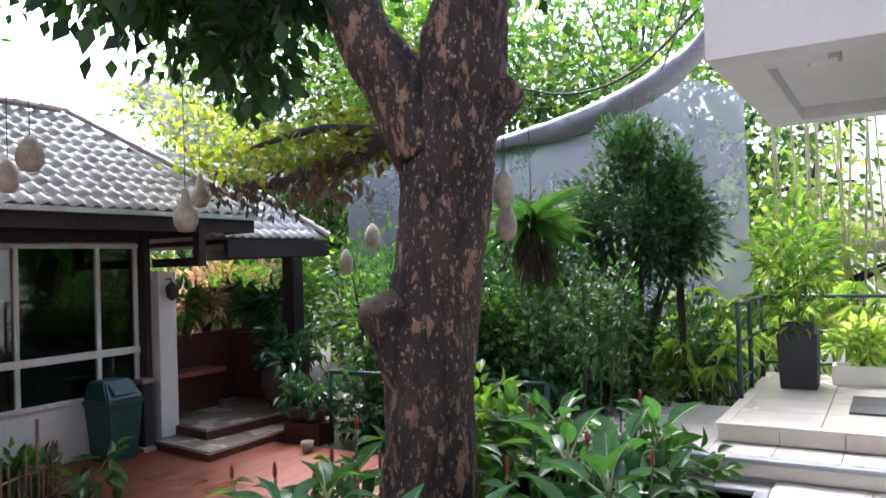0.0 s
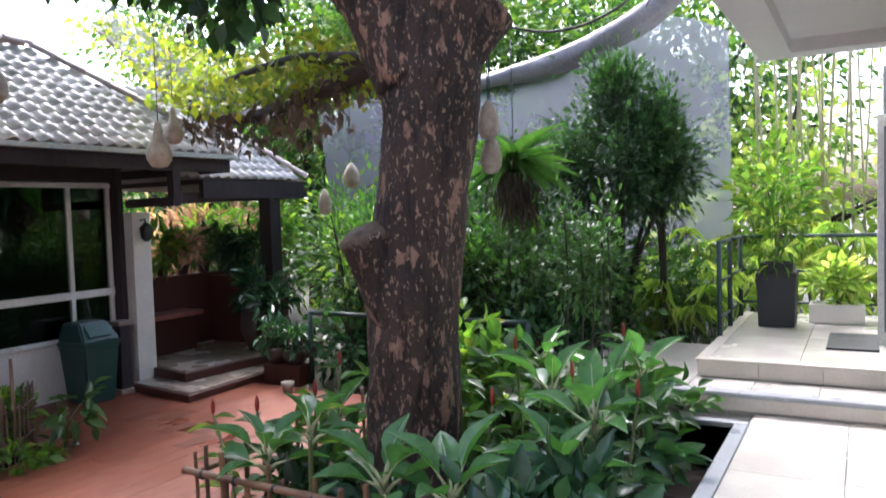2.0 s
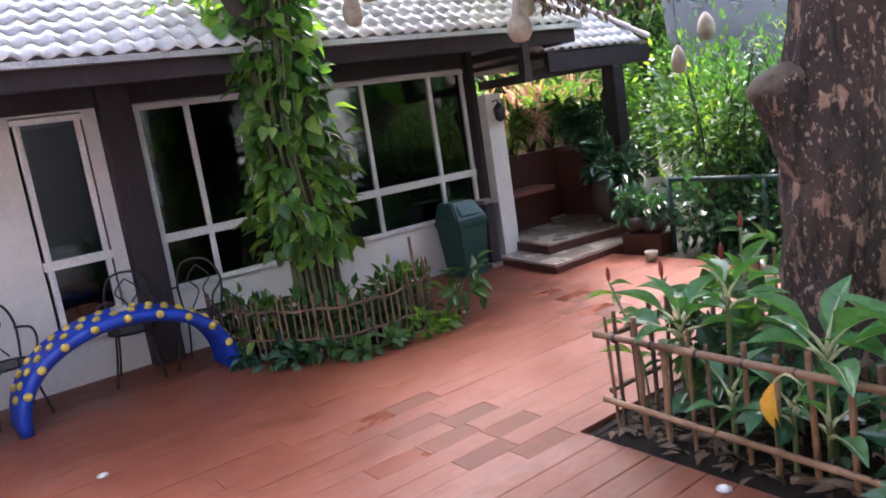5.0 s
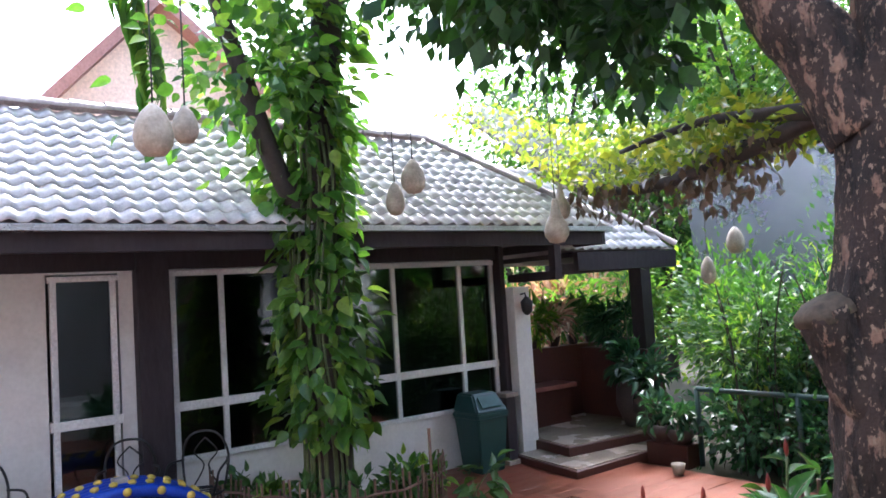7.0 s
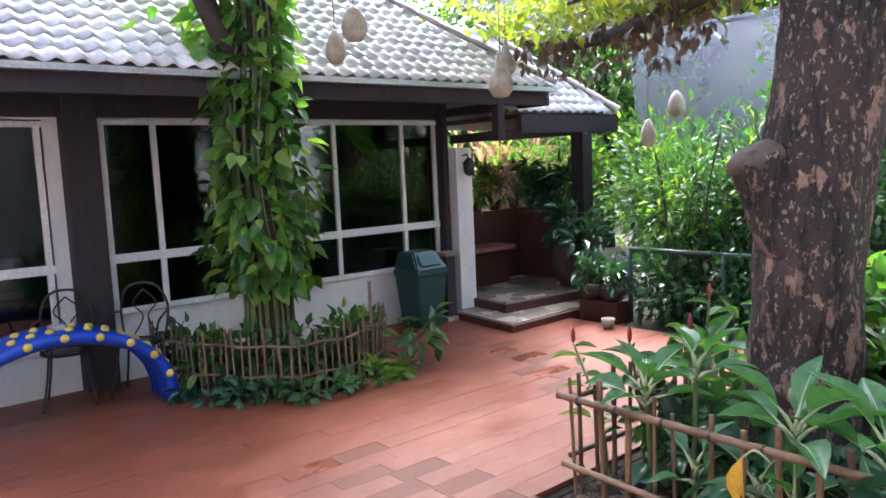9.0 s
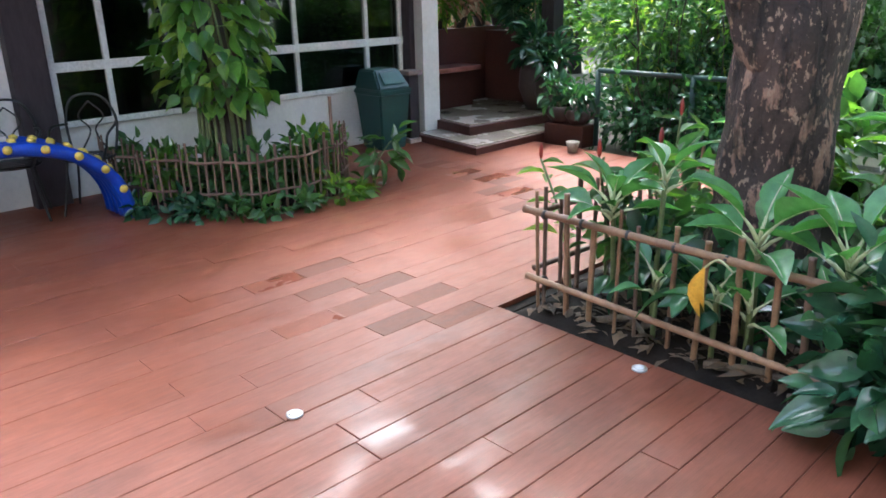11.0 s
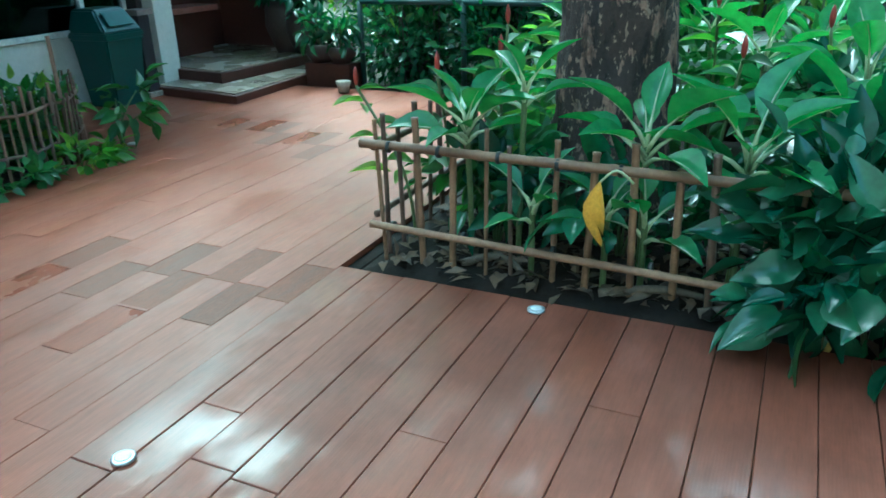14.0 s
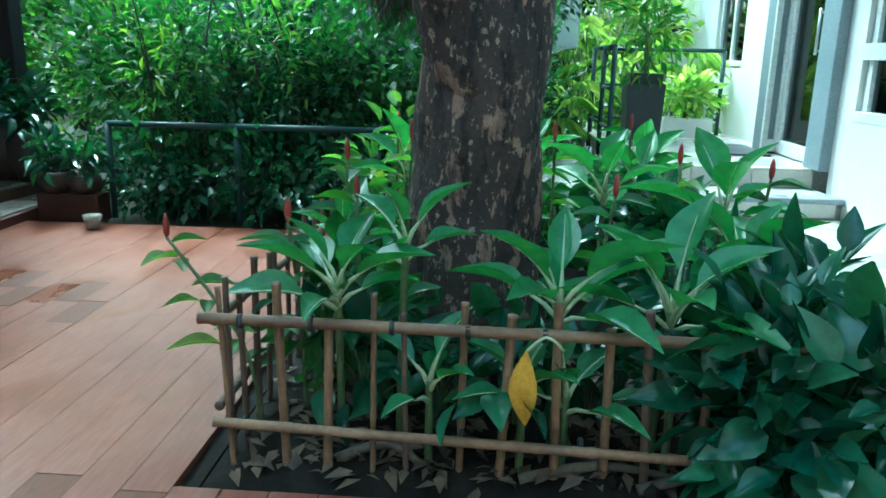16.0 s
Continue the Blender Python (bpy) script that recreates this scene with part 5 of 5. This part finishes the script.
for i, (x, y, h) in enumerate(((-2.3, 2.98, 0.34), (-2.15, 3.0, 0.3), (-2.62, 3.0, 0.32), (-1.8, 2.98, 0.34))):
    dumb_cane((x, y, 0), h, 5, 0.24, (0, 0), 40 + i)


def torch_plant(at, h, seed, out=None):
    r = np.random.default_rng(seed)
    t = thing("torch_ginger", "leafy stalk with a red cone flower in the bed", "plant", at, "red-coned plants in the bed")
    lean = r.uniform(-0.08, 0.08, 2) if out is None else out
    top = Vector((lean[0], lean[1], h))
    part("stalk", tubes("stalk", [(curve([(0, 0, -0.02), (lean[0] * 0.2, lean[1] * 0.2, h * 0.5), top], 5), 0.008)], 6), STEM, t)
    n = 9
    z = np.linspace(0.35, 0.97, n) * h
    a = np.arange(n) * 2.2 + r.uniform(0, 6)
    p = np.stack([lean[0] * z / h, lean[1] * z / h, z], 1)
    part("leaves", leaf_mesh("leaves", p, np.stack([np.cos(a), np.sin(a), np.full(n, 0.35)], 1), r.uniform(0.14, 0.22, n), 0.42, LANCE, 0.2), L_BRIGHT if seed % 2 else L_MID, t)
    part("flower", lathe([(0.004, 0), (0.012, 0.02), (0.014, 0.05), (0.01, 0.08), (0.003, 0.1)], 8, tuple(top)), RED_FLOWER, t, "red cone-shaped flower")


for i, (x, y, h) in enumerate(((-3.15, 3.35, 0.8), (-2.95, 3.5, 0.85), (-3.1, 3.9, 0.95), (-2.85, 4.3, 1.0), (-1.98, 3.75, 0.85), (-1.5, 4.1, 0.95), (-1.25, 4.0, 0.9), (-2.1, 4.6, 1.0), (-1.6, 5.2, 1.0), (-3.0, 5.0, 1.0))):
    torch_plant((x, y, 0), h, 60 + i)
torch_plant((-3.28, 3.2, 0), 0.68, 71, (-0.45, 0.26))
for i, (x, y, z, rx, rz, n, size, m) in enumerate(((-1.32, 2.88, 0.34, 0.42, 0.32, 240, 0.19, L_DARK), (-1.02, 2.84, 0.28, 0.34, 0.28, 190, 0.18, L_DARK), (-1.5, 2.95, 0.3, 0.25, 0.25, 90, 0.18, L_DARK), (-2.9, 3.3, 0.3, 0.3, 0.22, 45, 0.16, L_DARK), (-2.3, 3.3, 0.3, 0.35, 0.22, 50, 0.17, L_DARK), (-1.25, 3.35, 0.48, 0.28, 0.2, 110, 0.2, L_DARK), (-1.45, 3.9, 0.4, 0.36, 0.3, 150, 0.17, L_DARK),
                                                   (-1.45, 4.7, 0.42, 0.38, 0.32, 170, 0.17, L_DARK), (-1.6, 5.4, 0.45, 0.5, 0.35, 200, 0.16, L_MID), (-2.4, 5.2, 0.5, 0.6, 0.4, 240, 0.16, L_MID), (-3.0, 4.6, 0.45, 0.4, 0.38, 200, 0.15, L_MID),
                                                   (-3.0, 3.6, 0.4, 0.35, 0.3, 170, 0.15, L_MID), (-2.0, 3.45, 0.3, 0.36, 0.22, 70, 0.15, L_DARK), (-2.6, 3.4, 0.28, 0.36, 0.2, 55, 0.14, L_DARK), (-3.0, 5.4, 0.55, 0.4, 0.45, 220, 0.16, L_BRIGHT))):
    shrub("bed_shrub", "glossy dark-leaved plant in the bed" if m is L_DARK else "green leafy plant in the bed", "plant", (x, y, 0), (x, y, z), (rx, rx, rz), n, size, 0.55, m, STEM, 14, HEART if m is L_DARK else LANCE, 6, "leafy bed plants", stem_r=0.007)

yellow_leaf = thing("yellow_leaf", "single yellowed leaf hanging on the bamboo rail", "leaf", (-2.3, 2.835, 0.51))
part("blade", leaf_mesh("blade", np.array([[0, 0, 0.0]]), np.array([[-0.03, -0.14, -1.0]]), np.array([0.27]), 0.34, LANCE, 0.01), surface("yellow_leaf_skin", (0.6, 0.33, 0.03), (0.75, 0.47, 0.06), (0.35, 0.5), 12, 60, 0.1), yellow_leaf)
part("stalk", tubes("stalk", [(curve([(0.12, 0.02, 0.0), (0.06, 0, 0.05), (0, 0, 0)], 4), 0.005)], 6), PALE_STEM, yellow_leaf)
yellow_leaf2 = thing("fallen_leaf", "brown and yellow leaf drooping to the deck edge", "leaf", (-1.5, 2.8, 0.2))
part("blade", leaf_mesh("blade", np.array([[0, 0, 0.0]]), np.array([[0.25, -0.25, -0.75]]), np.array([0.26]), 0.28, LANCE, 0.05), surface("brown_leaf_skin", (0.25, 0.15, 0.03), (0.5, 0.32, 0.05), (0.4, 0.6), 20, 60, 0.2), yellow_leaf2)

for x, y in ((-2.49, 2.68), (-3.3, 1.34), (-5.47, 0.65), (-6.11, 4.11)):
    d = thing("deck_light", "small round metal light set in the deck boards", "deck light", (x, y, 0.002), "deck lights")
    part("rim", lathe([(0.036, 0), (0.036, 0.008), (0.03, 0.01)], 20), METAL, d)
    part("lens", lathe([(0.026, 0.0102), (0.02, 0.013), (0.003, 0.014)], 16), FRAME_WHITE, d)
cup = thing("plastic_cup", "small pale pot at the garden rail's foot", "pot", (-5.65, 6.35, 0))
part("body", lathe([(0.05, 0), (0.075, 0.11), (0.068, 0.11), (0.045, 0.012)], 16), PORCH, cup)

# ---- garden behind the rail and the bed ----
shrub("dark_tree", "dense dark-green clipped tree in front of the shade net", "tree", (-2.5, 8.3, -0.14), (-2.45, 8.3, 2.45), (0.8, 0.65, 0.85), 11000, 0.085, 0.45, L_TREE, DARK_BARK, 18, SMALL, 9, stem_r=0.05, spread=0.2, shell=0.45)
shrub("dark_tree", "slim dark-green upright tree in front of the shade net", "tree", (-2.05, 8.5, -0.14), (-2.08, 8.5, 2.6), (0.35, 0.35, 0.75), 3200, 0.085, 0.45, L_TREE, DARK_BARK, 22, SMALL, 5, stem_r=0.03, spread=0.24, shell=0.2)
for i, (x, y, z, rx, rz, n, m) in enumerate(((-3.5, 7.6, 1.1, 0.8, 0.9, 2600, L_MID), (-2.7, 7.9, 1.0, 0.7, 0.8, 2200, L_MID), (-4.4, 7.8, 1.0, 0.8, 0.9, 2600, L_DARK), (-5.3, 7.9, 1.0, 0.8, 0.9, 2200, L_MID),
                                             (-6.0, 8.3, 1.2, 0.8, 1.0, 2000, L_MID), (-3.9, 8.6, 1.7, 0.9, 0.9, 2600, L_MID), (-5.0, 9.0, 1.6, 0.9, 1.1, 2300, L_MID), (-2.2, 9.0, 0.8, 0.6, 0.7, 1500, L_MID),
                                             (-6.9, 9.3, 1.2, 0.9, 1.2, 2000, L_BRIGHT), (-3.0, 7.25, 0.45, 0.7, 0.5, 1500, L_DARK), (-4.3, 7.3, 0.4, 0.8, 0.5, 1500, L_DARK), (-5.4, 7.4, 0.4, 0.7, 0.5, 1300, L_DARK))):
    shrub("garden_bush", "dense green garden bush behind the rail" if m is not L_BRIGHT else "bright yellow-green garden bush behind the rail", "bush", (x, y, -0.14), (x, y, z), (rx, rx * 0.7, rz), n, 0.115, 0.5, m, DARK_BARK, 40, SMALL, 8, "garden bushes", stem_r=0.02)


def fern(at, n, length, label, material_, droop=BLADE, group=""):
    t = thing("fern", label, "fern", at, group)
    part("hanger", tubes("hanger", [([(0, 0, 0), (0, 0, 1.4)], 0.006)], 5), IRON, t)
    a = np.arange(n) * 2.4
    tilt = np.linspace(0.25, 1.5, n)
    way = np.stack([np.cos(a) * np.sin(tilt), np.sin(a) * np.sin(tilt), np.cos(tilt)], 1)
    part("fronds", leaf_mesh("fronds", np.zeros((n, 3)), way, length * rng.uniform(0.75, 1.1, n), 0.13, droop, 0.15), material_, t)
    m = 700
    p = rng.normal(0, 0.11, (m, 3)) * np.array([1, 1, 1.5]) - np.array([0, 0, 0.15])
    part("root_mass", leaf_mesh("root_mass", p, rng.normal(0, 0.3, (m, 3)) - np.array([0, 0, 1]), rng.uniform(0.1, 0.3, m), 0.06), surface("brown_fern_roots", (0.03, 0.02, 0.012), (0.09, 0.06, 0.035)), t)


fern((-3.35, 7.4, 2.3), 44, 0.62, "bird's nest fern with arching fronds hung in the garden", L_MID)
for k in range(5):
    x, y = -2.5 + 0.1 * k + random.uniform(-0.05, 0.05), 6.6 + random.uniform(-0.15, 0.15)
    t = thing("slender_shrub", "slender upright shrub with small leaves", "plant", (x, y, 0.455), "slender shrubs")
    h = random.uniform(1.0, 1.5)
    part("stem", tubes("stem", [(curve([(0, 0, 0), (0.03, 0.02, h * 0.5), (0.0, 0.05, h)], 5), 0.009)], 6), DARK_BARK, t)
    q, w, _ = clumps((0, 0.03, h * 0.75), (0.16, 0.16, h * 0.35), 260, 14, 0.25)
    part("leaves", leaf_mesh("leaves", q, w, rng.uniform(0.05, 0.1, 260), 0.35), L_MID, t)


def palm(at, n, length, label, m, group=""):
    t = thing("palm", label, "palm", at, group)
    stems = []
    bs, ws, ls = [], [], []
    for k in range(n):
        a = rng.uniform(0, 6.28)
        h = rng.uniform(0.4, 1.0) * length
        e = np.array([math.cos(a) * h * 0.35, math.sin(a) * h * 0.35, h])
        stems.append((curve([(0, 0, 0), tuple(e * np.array([0.5, 0.5, 0.6])), tuple(e)], 3), 0.008))
        for j in range(9):
            b = a + (j - 4) * 0.32
            bs.append(e)
            ws.append([math.cos(b), math.sin(b), 0.25])
            ls.append(rng.uniform(0.22, 0.36))
    part("stalk_growth", tubes("stalk_growth", stems, 5), STEM, t)
    part("fronds", leaf_mesh("fronds", np.array(bs), np.array(ws), np.array(ls), 0.16, BLADE, 0.2), m, t)


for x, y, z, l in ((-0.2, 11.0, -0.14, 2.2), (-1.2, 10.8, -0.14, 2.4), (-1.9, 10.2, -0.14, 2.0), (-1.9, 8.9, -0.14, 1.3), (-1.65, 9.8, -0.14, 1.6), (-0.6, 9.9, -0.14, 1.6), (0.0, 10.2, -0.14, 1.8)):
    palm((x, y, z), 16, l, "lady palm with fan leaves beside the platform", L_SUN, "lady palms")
stems = thing("bamboo_clump", "clump of tall pale bamboo stems beyond the platform", "bamboo", (-0.7, 11.4, -0.14))
for k in range(16):
    x, y = rng.normal(0, 0.35), rng.normal(0, 0.25)
    part("stem", bamboo([(x, y, 0), (x + rng.normal(0, 0.25), y, rng.uniform(4, 6))], rng.uniform(0.01, 0.02), 10, 6), PALE_CANE, stems)

for k in range(16):
    x, y, h = -5.5 + 0.11 * k + random.uniform(-0.06, 0.06), 7.15 + random.uniform(0, 0.5), random.uniform(1.5, 2.3)
    t = thing("slender_bamboo", "thin upright garden bamboo with narrow leaves behind the rail", "bamboo", (x, y, -0.14), "slender bamboos")
    part("cane", tubes("cane", [(curve([(0, 0, 0), (random.uniform(-0.05, 0.05), 0, h * 0.6), (random.uniform(-0.2, 0.2), random.uniform(-0.1, 0.1), h)], 5), 0.008)], 6), DARK_BARK, t)
    q, w, _ = clumps((0, 0, h * 0.75), (0.22, 0.2, h * 0.3), 90, 12, 0.25)
    part("leaves", leaf_mesh("leaves", q, w, rng.uniform(0.08, 0.16, 90), 0.24), random.choice((L_MID, L_BRIGHT)), t)

# pots and plants on and before the porch
for i, (x, y, z, s, m) in enumerate(((-8.3, 6.98, 1.17, 0.22, L_BRIGHT), (-8.3, 7.32, 1.17, 0.24, L_PINK), (-8.3, 7.7, 1.17, 0.24, L_MID), (-8.3, 8.05, 1.17, 0.22, L_MID), (-7.75, 7.85, 1.12, 0.22, L_DARK), (-7.45, 7.85, 1.12, 0.24, L_DARK))):
    t = thing("clay_pot", "dark clay pot on the low porch wall", "pot", (x, y, z), "porch pots")
    part("body", lathe([(0.06, 0), (0.09, 0.12), (0.1, 0.12), (0.1, 0.14), (0.08, 0.14), (0.07, 0.1)], 16), CLAY, t)
    shrub("potted_plant", "reddish-leaved plant in a dark clay pot" if m is L_PINK else "green plant in a dark clay pot", "plant", (x, y, z + 0.11), (x, y, z + 0.36), (s, s, s), 150, 0.2, 0.22, m, STEM, 12, LANCE, 5, "porch pot plants", stem_r=0.006)
for i, (x, y, z, r, h, s) in enumerate(((-7.0, 7.4, 0.205, 0.25, 0.55, 0.27), (-6.72, 7.35, 0.205, 0.23, 0.45, 0.25), (-6.2, 6.83, 0.2, 0.16, 0.18, 0.2), (-5.95, 6.83, 0.2, 0.14, 0.16, 0.18))):
    t = thing("large_pot", "large black round pot by the porch step", "pot", (x, y, z), "large porch pots")
    part("body", lathe([(0.6 * r, 0), (r, h * 0.5), (r * 0.95, h * 0.85), (r * 0.8, h), (r * 0.72, h), (r * 0.8, h * 0.85)], 22), CLAY, t)
    shrub("potted_shrub", "dark broad-leaved plant in a black pot", "plant", (x, y, z + h * 0.8), (x, y, z + h + s * 0.75), (s, s, s * 0.8), 150 if s > 0.22 else 90, 0.18 if s > 0.22 else 0.14, 0.4, L_DARK, STEM, 14, LANCE, 6, "porch shrubs")

for x, y, m in ((-10.3, 8.9, L_PINK), (-10.0, 9.6, L_BRIGHT), (-10.7, 9.7, L_PINK), (-10.1, 10.4, L_PINK), (-9.7, 10.9, L_BRIGHT)):
    shrub("croton", "pink and red-leaved croton bush behind the porch" if m is L_PINK else "bright green bush behind the porch", "bush", (x, y, -0.14), (x, y, 1.35), (0.6, 0.6, 0.95), 460, 0.22, 0.3, m, DARK_BARK, 22, LANCE, 8, "bushes behind the porch")
# ---- far trees closing the view ----
def far_tree(at, crown, radii, n, size, m, label, trunk=0.16):
    t = thing("garden_tree", label, "tree", at, "far garden trees")
    at = Vector(at)
    c = Vector(crown) - at
    part("trunk", tubes("trunk", [(curve([(0, 0, 0), (c.x * 0.3, c.y * 0.3, c.z * 0.5), tuple(c)], 6), list(np.linspace(trunk, trunk * 0.4, 13)))], 10, 0.12), DARK_BARK, t)
    p, w, cc = clumps(tuple(c), radii, n, 70, 0.16, 0.35)
    part("crown", leaf_mesh("crown", p, w - np.array([0, 0, 0.35]), size * rng.uniform(0.6, 1.3, n), 0.5), m, t)
    part("branchwork", tubes("branchwork", [(curve([tuple(c * 0.6), tuple(c * 0.8 + (Vector(q) - c) * 0.4), tuple(q)], 3), list(np.linspace(trunk * 0.4, 0.02, 7))) for q in cc[:12]], 6), DARK_BARK, t)


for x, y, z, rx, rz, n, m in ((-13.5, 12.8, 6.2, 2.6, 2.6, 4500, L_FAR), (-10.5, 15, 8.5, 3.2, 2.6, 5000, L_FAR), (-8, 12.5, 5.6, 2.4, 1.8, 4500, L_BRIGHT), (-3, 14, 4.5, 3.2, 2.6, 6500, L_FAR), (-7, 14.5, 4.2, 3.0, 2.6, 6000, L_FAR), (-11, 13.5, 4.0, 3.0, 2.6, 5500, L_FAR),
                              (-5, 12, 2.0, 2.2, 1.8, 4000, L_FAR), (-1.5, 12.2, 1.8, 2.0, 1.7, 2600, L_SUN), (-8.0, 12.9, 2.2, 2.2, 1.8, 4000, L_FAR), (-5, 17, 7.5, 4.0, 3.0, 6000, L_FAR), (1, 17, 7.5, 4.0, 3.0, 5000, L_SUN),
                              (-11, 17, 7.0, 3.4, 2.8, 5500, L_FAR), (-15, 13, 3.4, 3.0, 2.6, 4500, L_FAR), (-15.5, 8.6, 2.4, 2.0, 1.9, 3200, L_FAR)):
    far_tree((x, y, -0.14), (x, y, z), (rx, rx * 0.7, rz), n, 0.2, m, "tall garden tree with light green leaves" if m is L_FAR else "tall garden tree with leaves coloured as sunlit")
hedge = part("far_hedge", leaf_mesh("far_hedge", np.stack([rng.uniform(-22, -3, 16000), rng.normal(19.5, 0.8, 16000), rng.uniform(-0.1, 5.5, 16000)], 1), rng.normal(0, 1, (16000, 3)) - np.array([0, 0.8, 0.3]), rng.uniform(0.25, 0.5, 16000), 0.5), L_FAR)
tagged(hedge, "dense far green woodland edge", "woodland", kind="stuff")
hedge2 = part("far_hedge", leaf_mesh("far_hedge", np.stack([rng.normal(-23, 0.8, 9000), rng.uniform(-12, 20, 9000), rng.uniform(-0.1, 4.0, 9000)], 1), rng.normal(0, 1, (9000, 3)) + np.array([0.8, 0, -0.3]), rng.uniform(0.25, 0.5, 9000), 0.5), L_FAR)
tagged(hedge2, "dense far green woodland edge", "woodland", kind="stuff")

# ---- pieces of the setting ----
# deck boards: rows along y, cut to lengths; a few bare darker boards
PITCH = 0.165
PATCHES = [(-3.54, 2.55), (-3.7, 2.27), (-3.87, 2.62), (-4.03, 2.28), (-4.2, 2.57), (-4.36, 2.26), (-4.69, 2.47),
           (-6.3, 4.98), (-6.0, 5.15), (-5.68, 4.85), (-5.35, 4.95), (-5.18, 4.62), (-4.85, 4.75), (-4.69, 4.4)]
# glossy wet boards between the bare ones
WET = [(-4.69, 2.1), (-4.03, 1.9), (-6.15, 5.1), (-5.82, 4.9), (-5.5, 4.95), (-5.02, 4.7), (-3.37, 4.2), (-3.37, 3.75)]


def board(x0, x1, y0, y1, m):
    bm = bmesh.new()
    e = 0.0025 if x1 > -3.3 else 0.0008
    lo = [bm.verts.new(p) for p in ((x0, y0, -0.03), (x1, y0, -0.03), (x1, y1, -0.03), (x0, y1, -0.03))]
    mid = [bm.verts.new(p) for p in ((x0, y0, -e), (x1, y0, -e), (x1, y1, -e), (x0, y1, -e))]
    hi = [bm.verts.new(p) for p in ((x0 + e, y0 + e, 0), (x1 - e, y0 + e, 0), (x1 - e, y1 - e, 0), (x0 + e, y1 - e, 0))]
    for a, b in ((lo, mid), (mid, hi)):
        for k in range(4):
            bm.faces.new((a[k], a[(k + 1) % 4], b[(k + 1) % 4], b[k]))
    bm.faces.new(hi)
    if m is not None:
        ob = part("board", bm, m, deck)
        ob.location.z = random.uniform(-0.0015, 0.0015)
        return None
    return bm


far_v, far_f = [], []
count = 0
for i in range(72):
    x1 = -1.147 - PITCH * i
    x0 = x1 - PITCH + (0.0028 if i < 13 else 0.001)
    top = 2.772 if x1 > -3.4 else 6.54
    marks = sorted([(y, 1) for px, y in PATCHES if x0 <= px < x0 + PITCH] + [(y, 0) for px, y in WET if x0 <= px < x0 + PITCH])
    cuts, y = [], -5.0
    step = random.Random(i)
    while y < top - 0.05:
        nxt = y + step.uniform(2.2, 4.2)
        for py, _ in marks:
            if y < py - 0.18 < nxt:
                nxt = py - 0.18
                break
            if abs(y - (py - 0.18)) < 1e-4:
                nxt = py + 0.18
        nxt = min(nxt, top)
        if top - nxt < 0.25:
            nxt = top
        cuts.append((y, nxt))
        y = nxt
    for a, b in cuts:
        kinds = [q for py, q in marks if a - 1e-3 < py - 0.18 < a + 1e-3]
        bare, wet = 1 in kinds, 0 in kinds
        near = -7.2 < x0 and b > -0.6 and count < 296
        old = step.random() < (1.0 if x1 > -3.1 else 0.6 if x1 > -3.4 else 0.0)
        if near or kinds:
            board(x0, x1, a, b - 0.003, DECK_DARK if bare else DECK_WET if wet else DECK_OLD if old else DECK)
            count += 1
        else:
            k = len(far_v)
            far_v += [(x0, a, 0), (x1, a, 0), (x1, b - 0.003, 0), (x0, b - 0.003, 0), (x0, a, -0.03), (x1, a, -0.03), (x1, b - 0.003, -0.03), (x0, b - 0.003, -0.03)]
            far_f += [(k, k + 1, k + 2, k + 3), (k + 4, k + 5, k + 1, k), (k + 5, k + 6, k + 2, k + 1), (k + 6, k + 7, k + 3, k + 2), (k + 7, k + 4, k, k + 3)]
tagged(part("board", arrays("boards", far_v, far_f), DECK, deck), kind="stuff")


def tiles(x0, x1, y0, y1, z, nx, ny, thick=0.02):
    for i in range(nx):
        for j in range(ny):
            a, b = x0 + (x1 - x0) * i / nx, x0 + (x1 - x0) * (i + 1) / nx
            c, d = y0 + (y1 - y0) * j / ny, y0 + (y1 - y0) * (j + 1) / ny
            part("tile", box((a + 0.0025, c + 0.0025, z - thick), (b - 0.0025, d - 0.0025, z), 0.0015), TILE, terrace)


tiles(-0.8, 0.4, -0.6, 2.775, 0.32, 2, 6, 0.018)
tiles(-0.853, 0.4, 2.78, 6.1, 0.32, 2, 5, 0.018)
tiles(0.4, 3.2, -5, 4.2, 0.32, 3, 9, 0.018)
tiles(-0.8, 0.4, -5, -0.6, 0.32, 2, 8, 0.018)
tiles(-1.06, -0.888, -5, 2.77, 0.158, 1, 12, 0.016)
tiles(-2.95, -1.37, 6.2, 8.1, 0.47, 3, 4, 0.013)
tiles(-1.37, 0.05, 6.2, 6.57, 0.47, 3, 1, 0.013)
tiles(-1.27, 0.1, 6.65, 9.6, 0.622, 2, 5, 0.016)

# roof tiles
SL = math.hypot(RUN, RZ - EZ)
roof_plane(roof, (RX, -2.2, RZ), (0, 1, 0), (EX - RX, 0, EZ - RZ), 11, 55, 0.163, SL / 11, lambda s, a: -2.2 + a < EY - RUN * (1 - s / SL) - 0.06, lambda s, a: a > 3.6)
PSL = math.hypot(PRUN, QZ - PZ)
roof_plane(porch_roof, (QX, 6.2, QZ), (0, 1, 0), (PX - QX, 0, PZ - QZ), 11, 14, 0.163, PSL / 11, lambda s, a: 6.2 + a < PY - PRUN * (1 - s / PSL) - 0.06, lambda s, a: True)
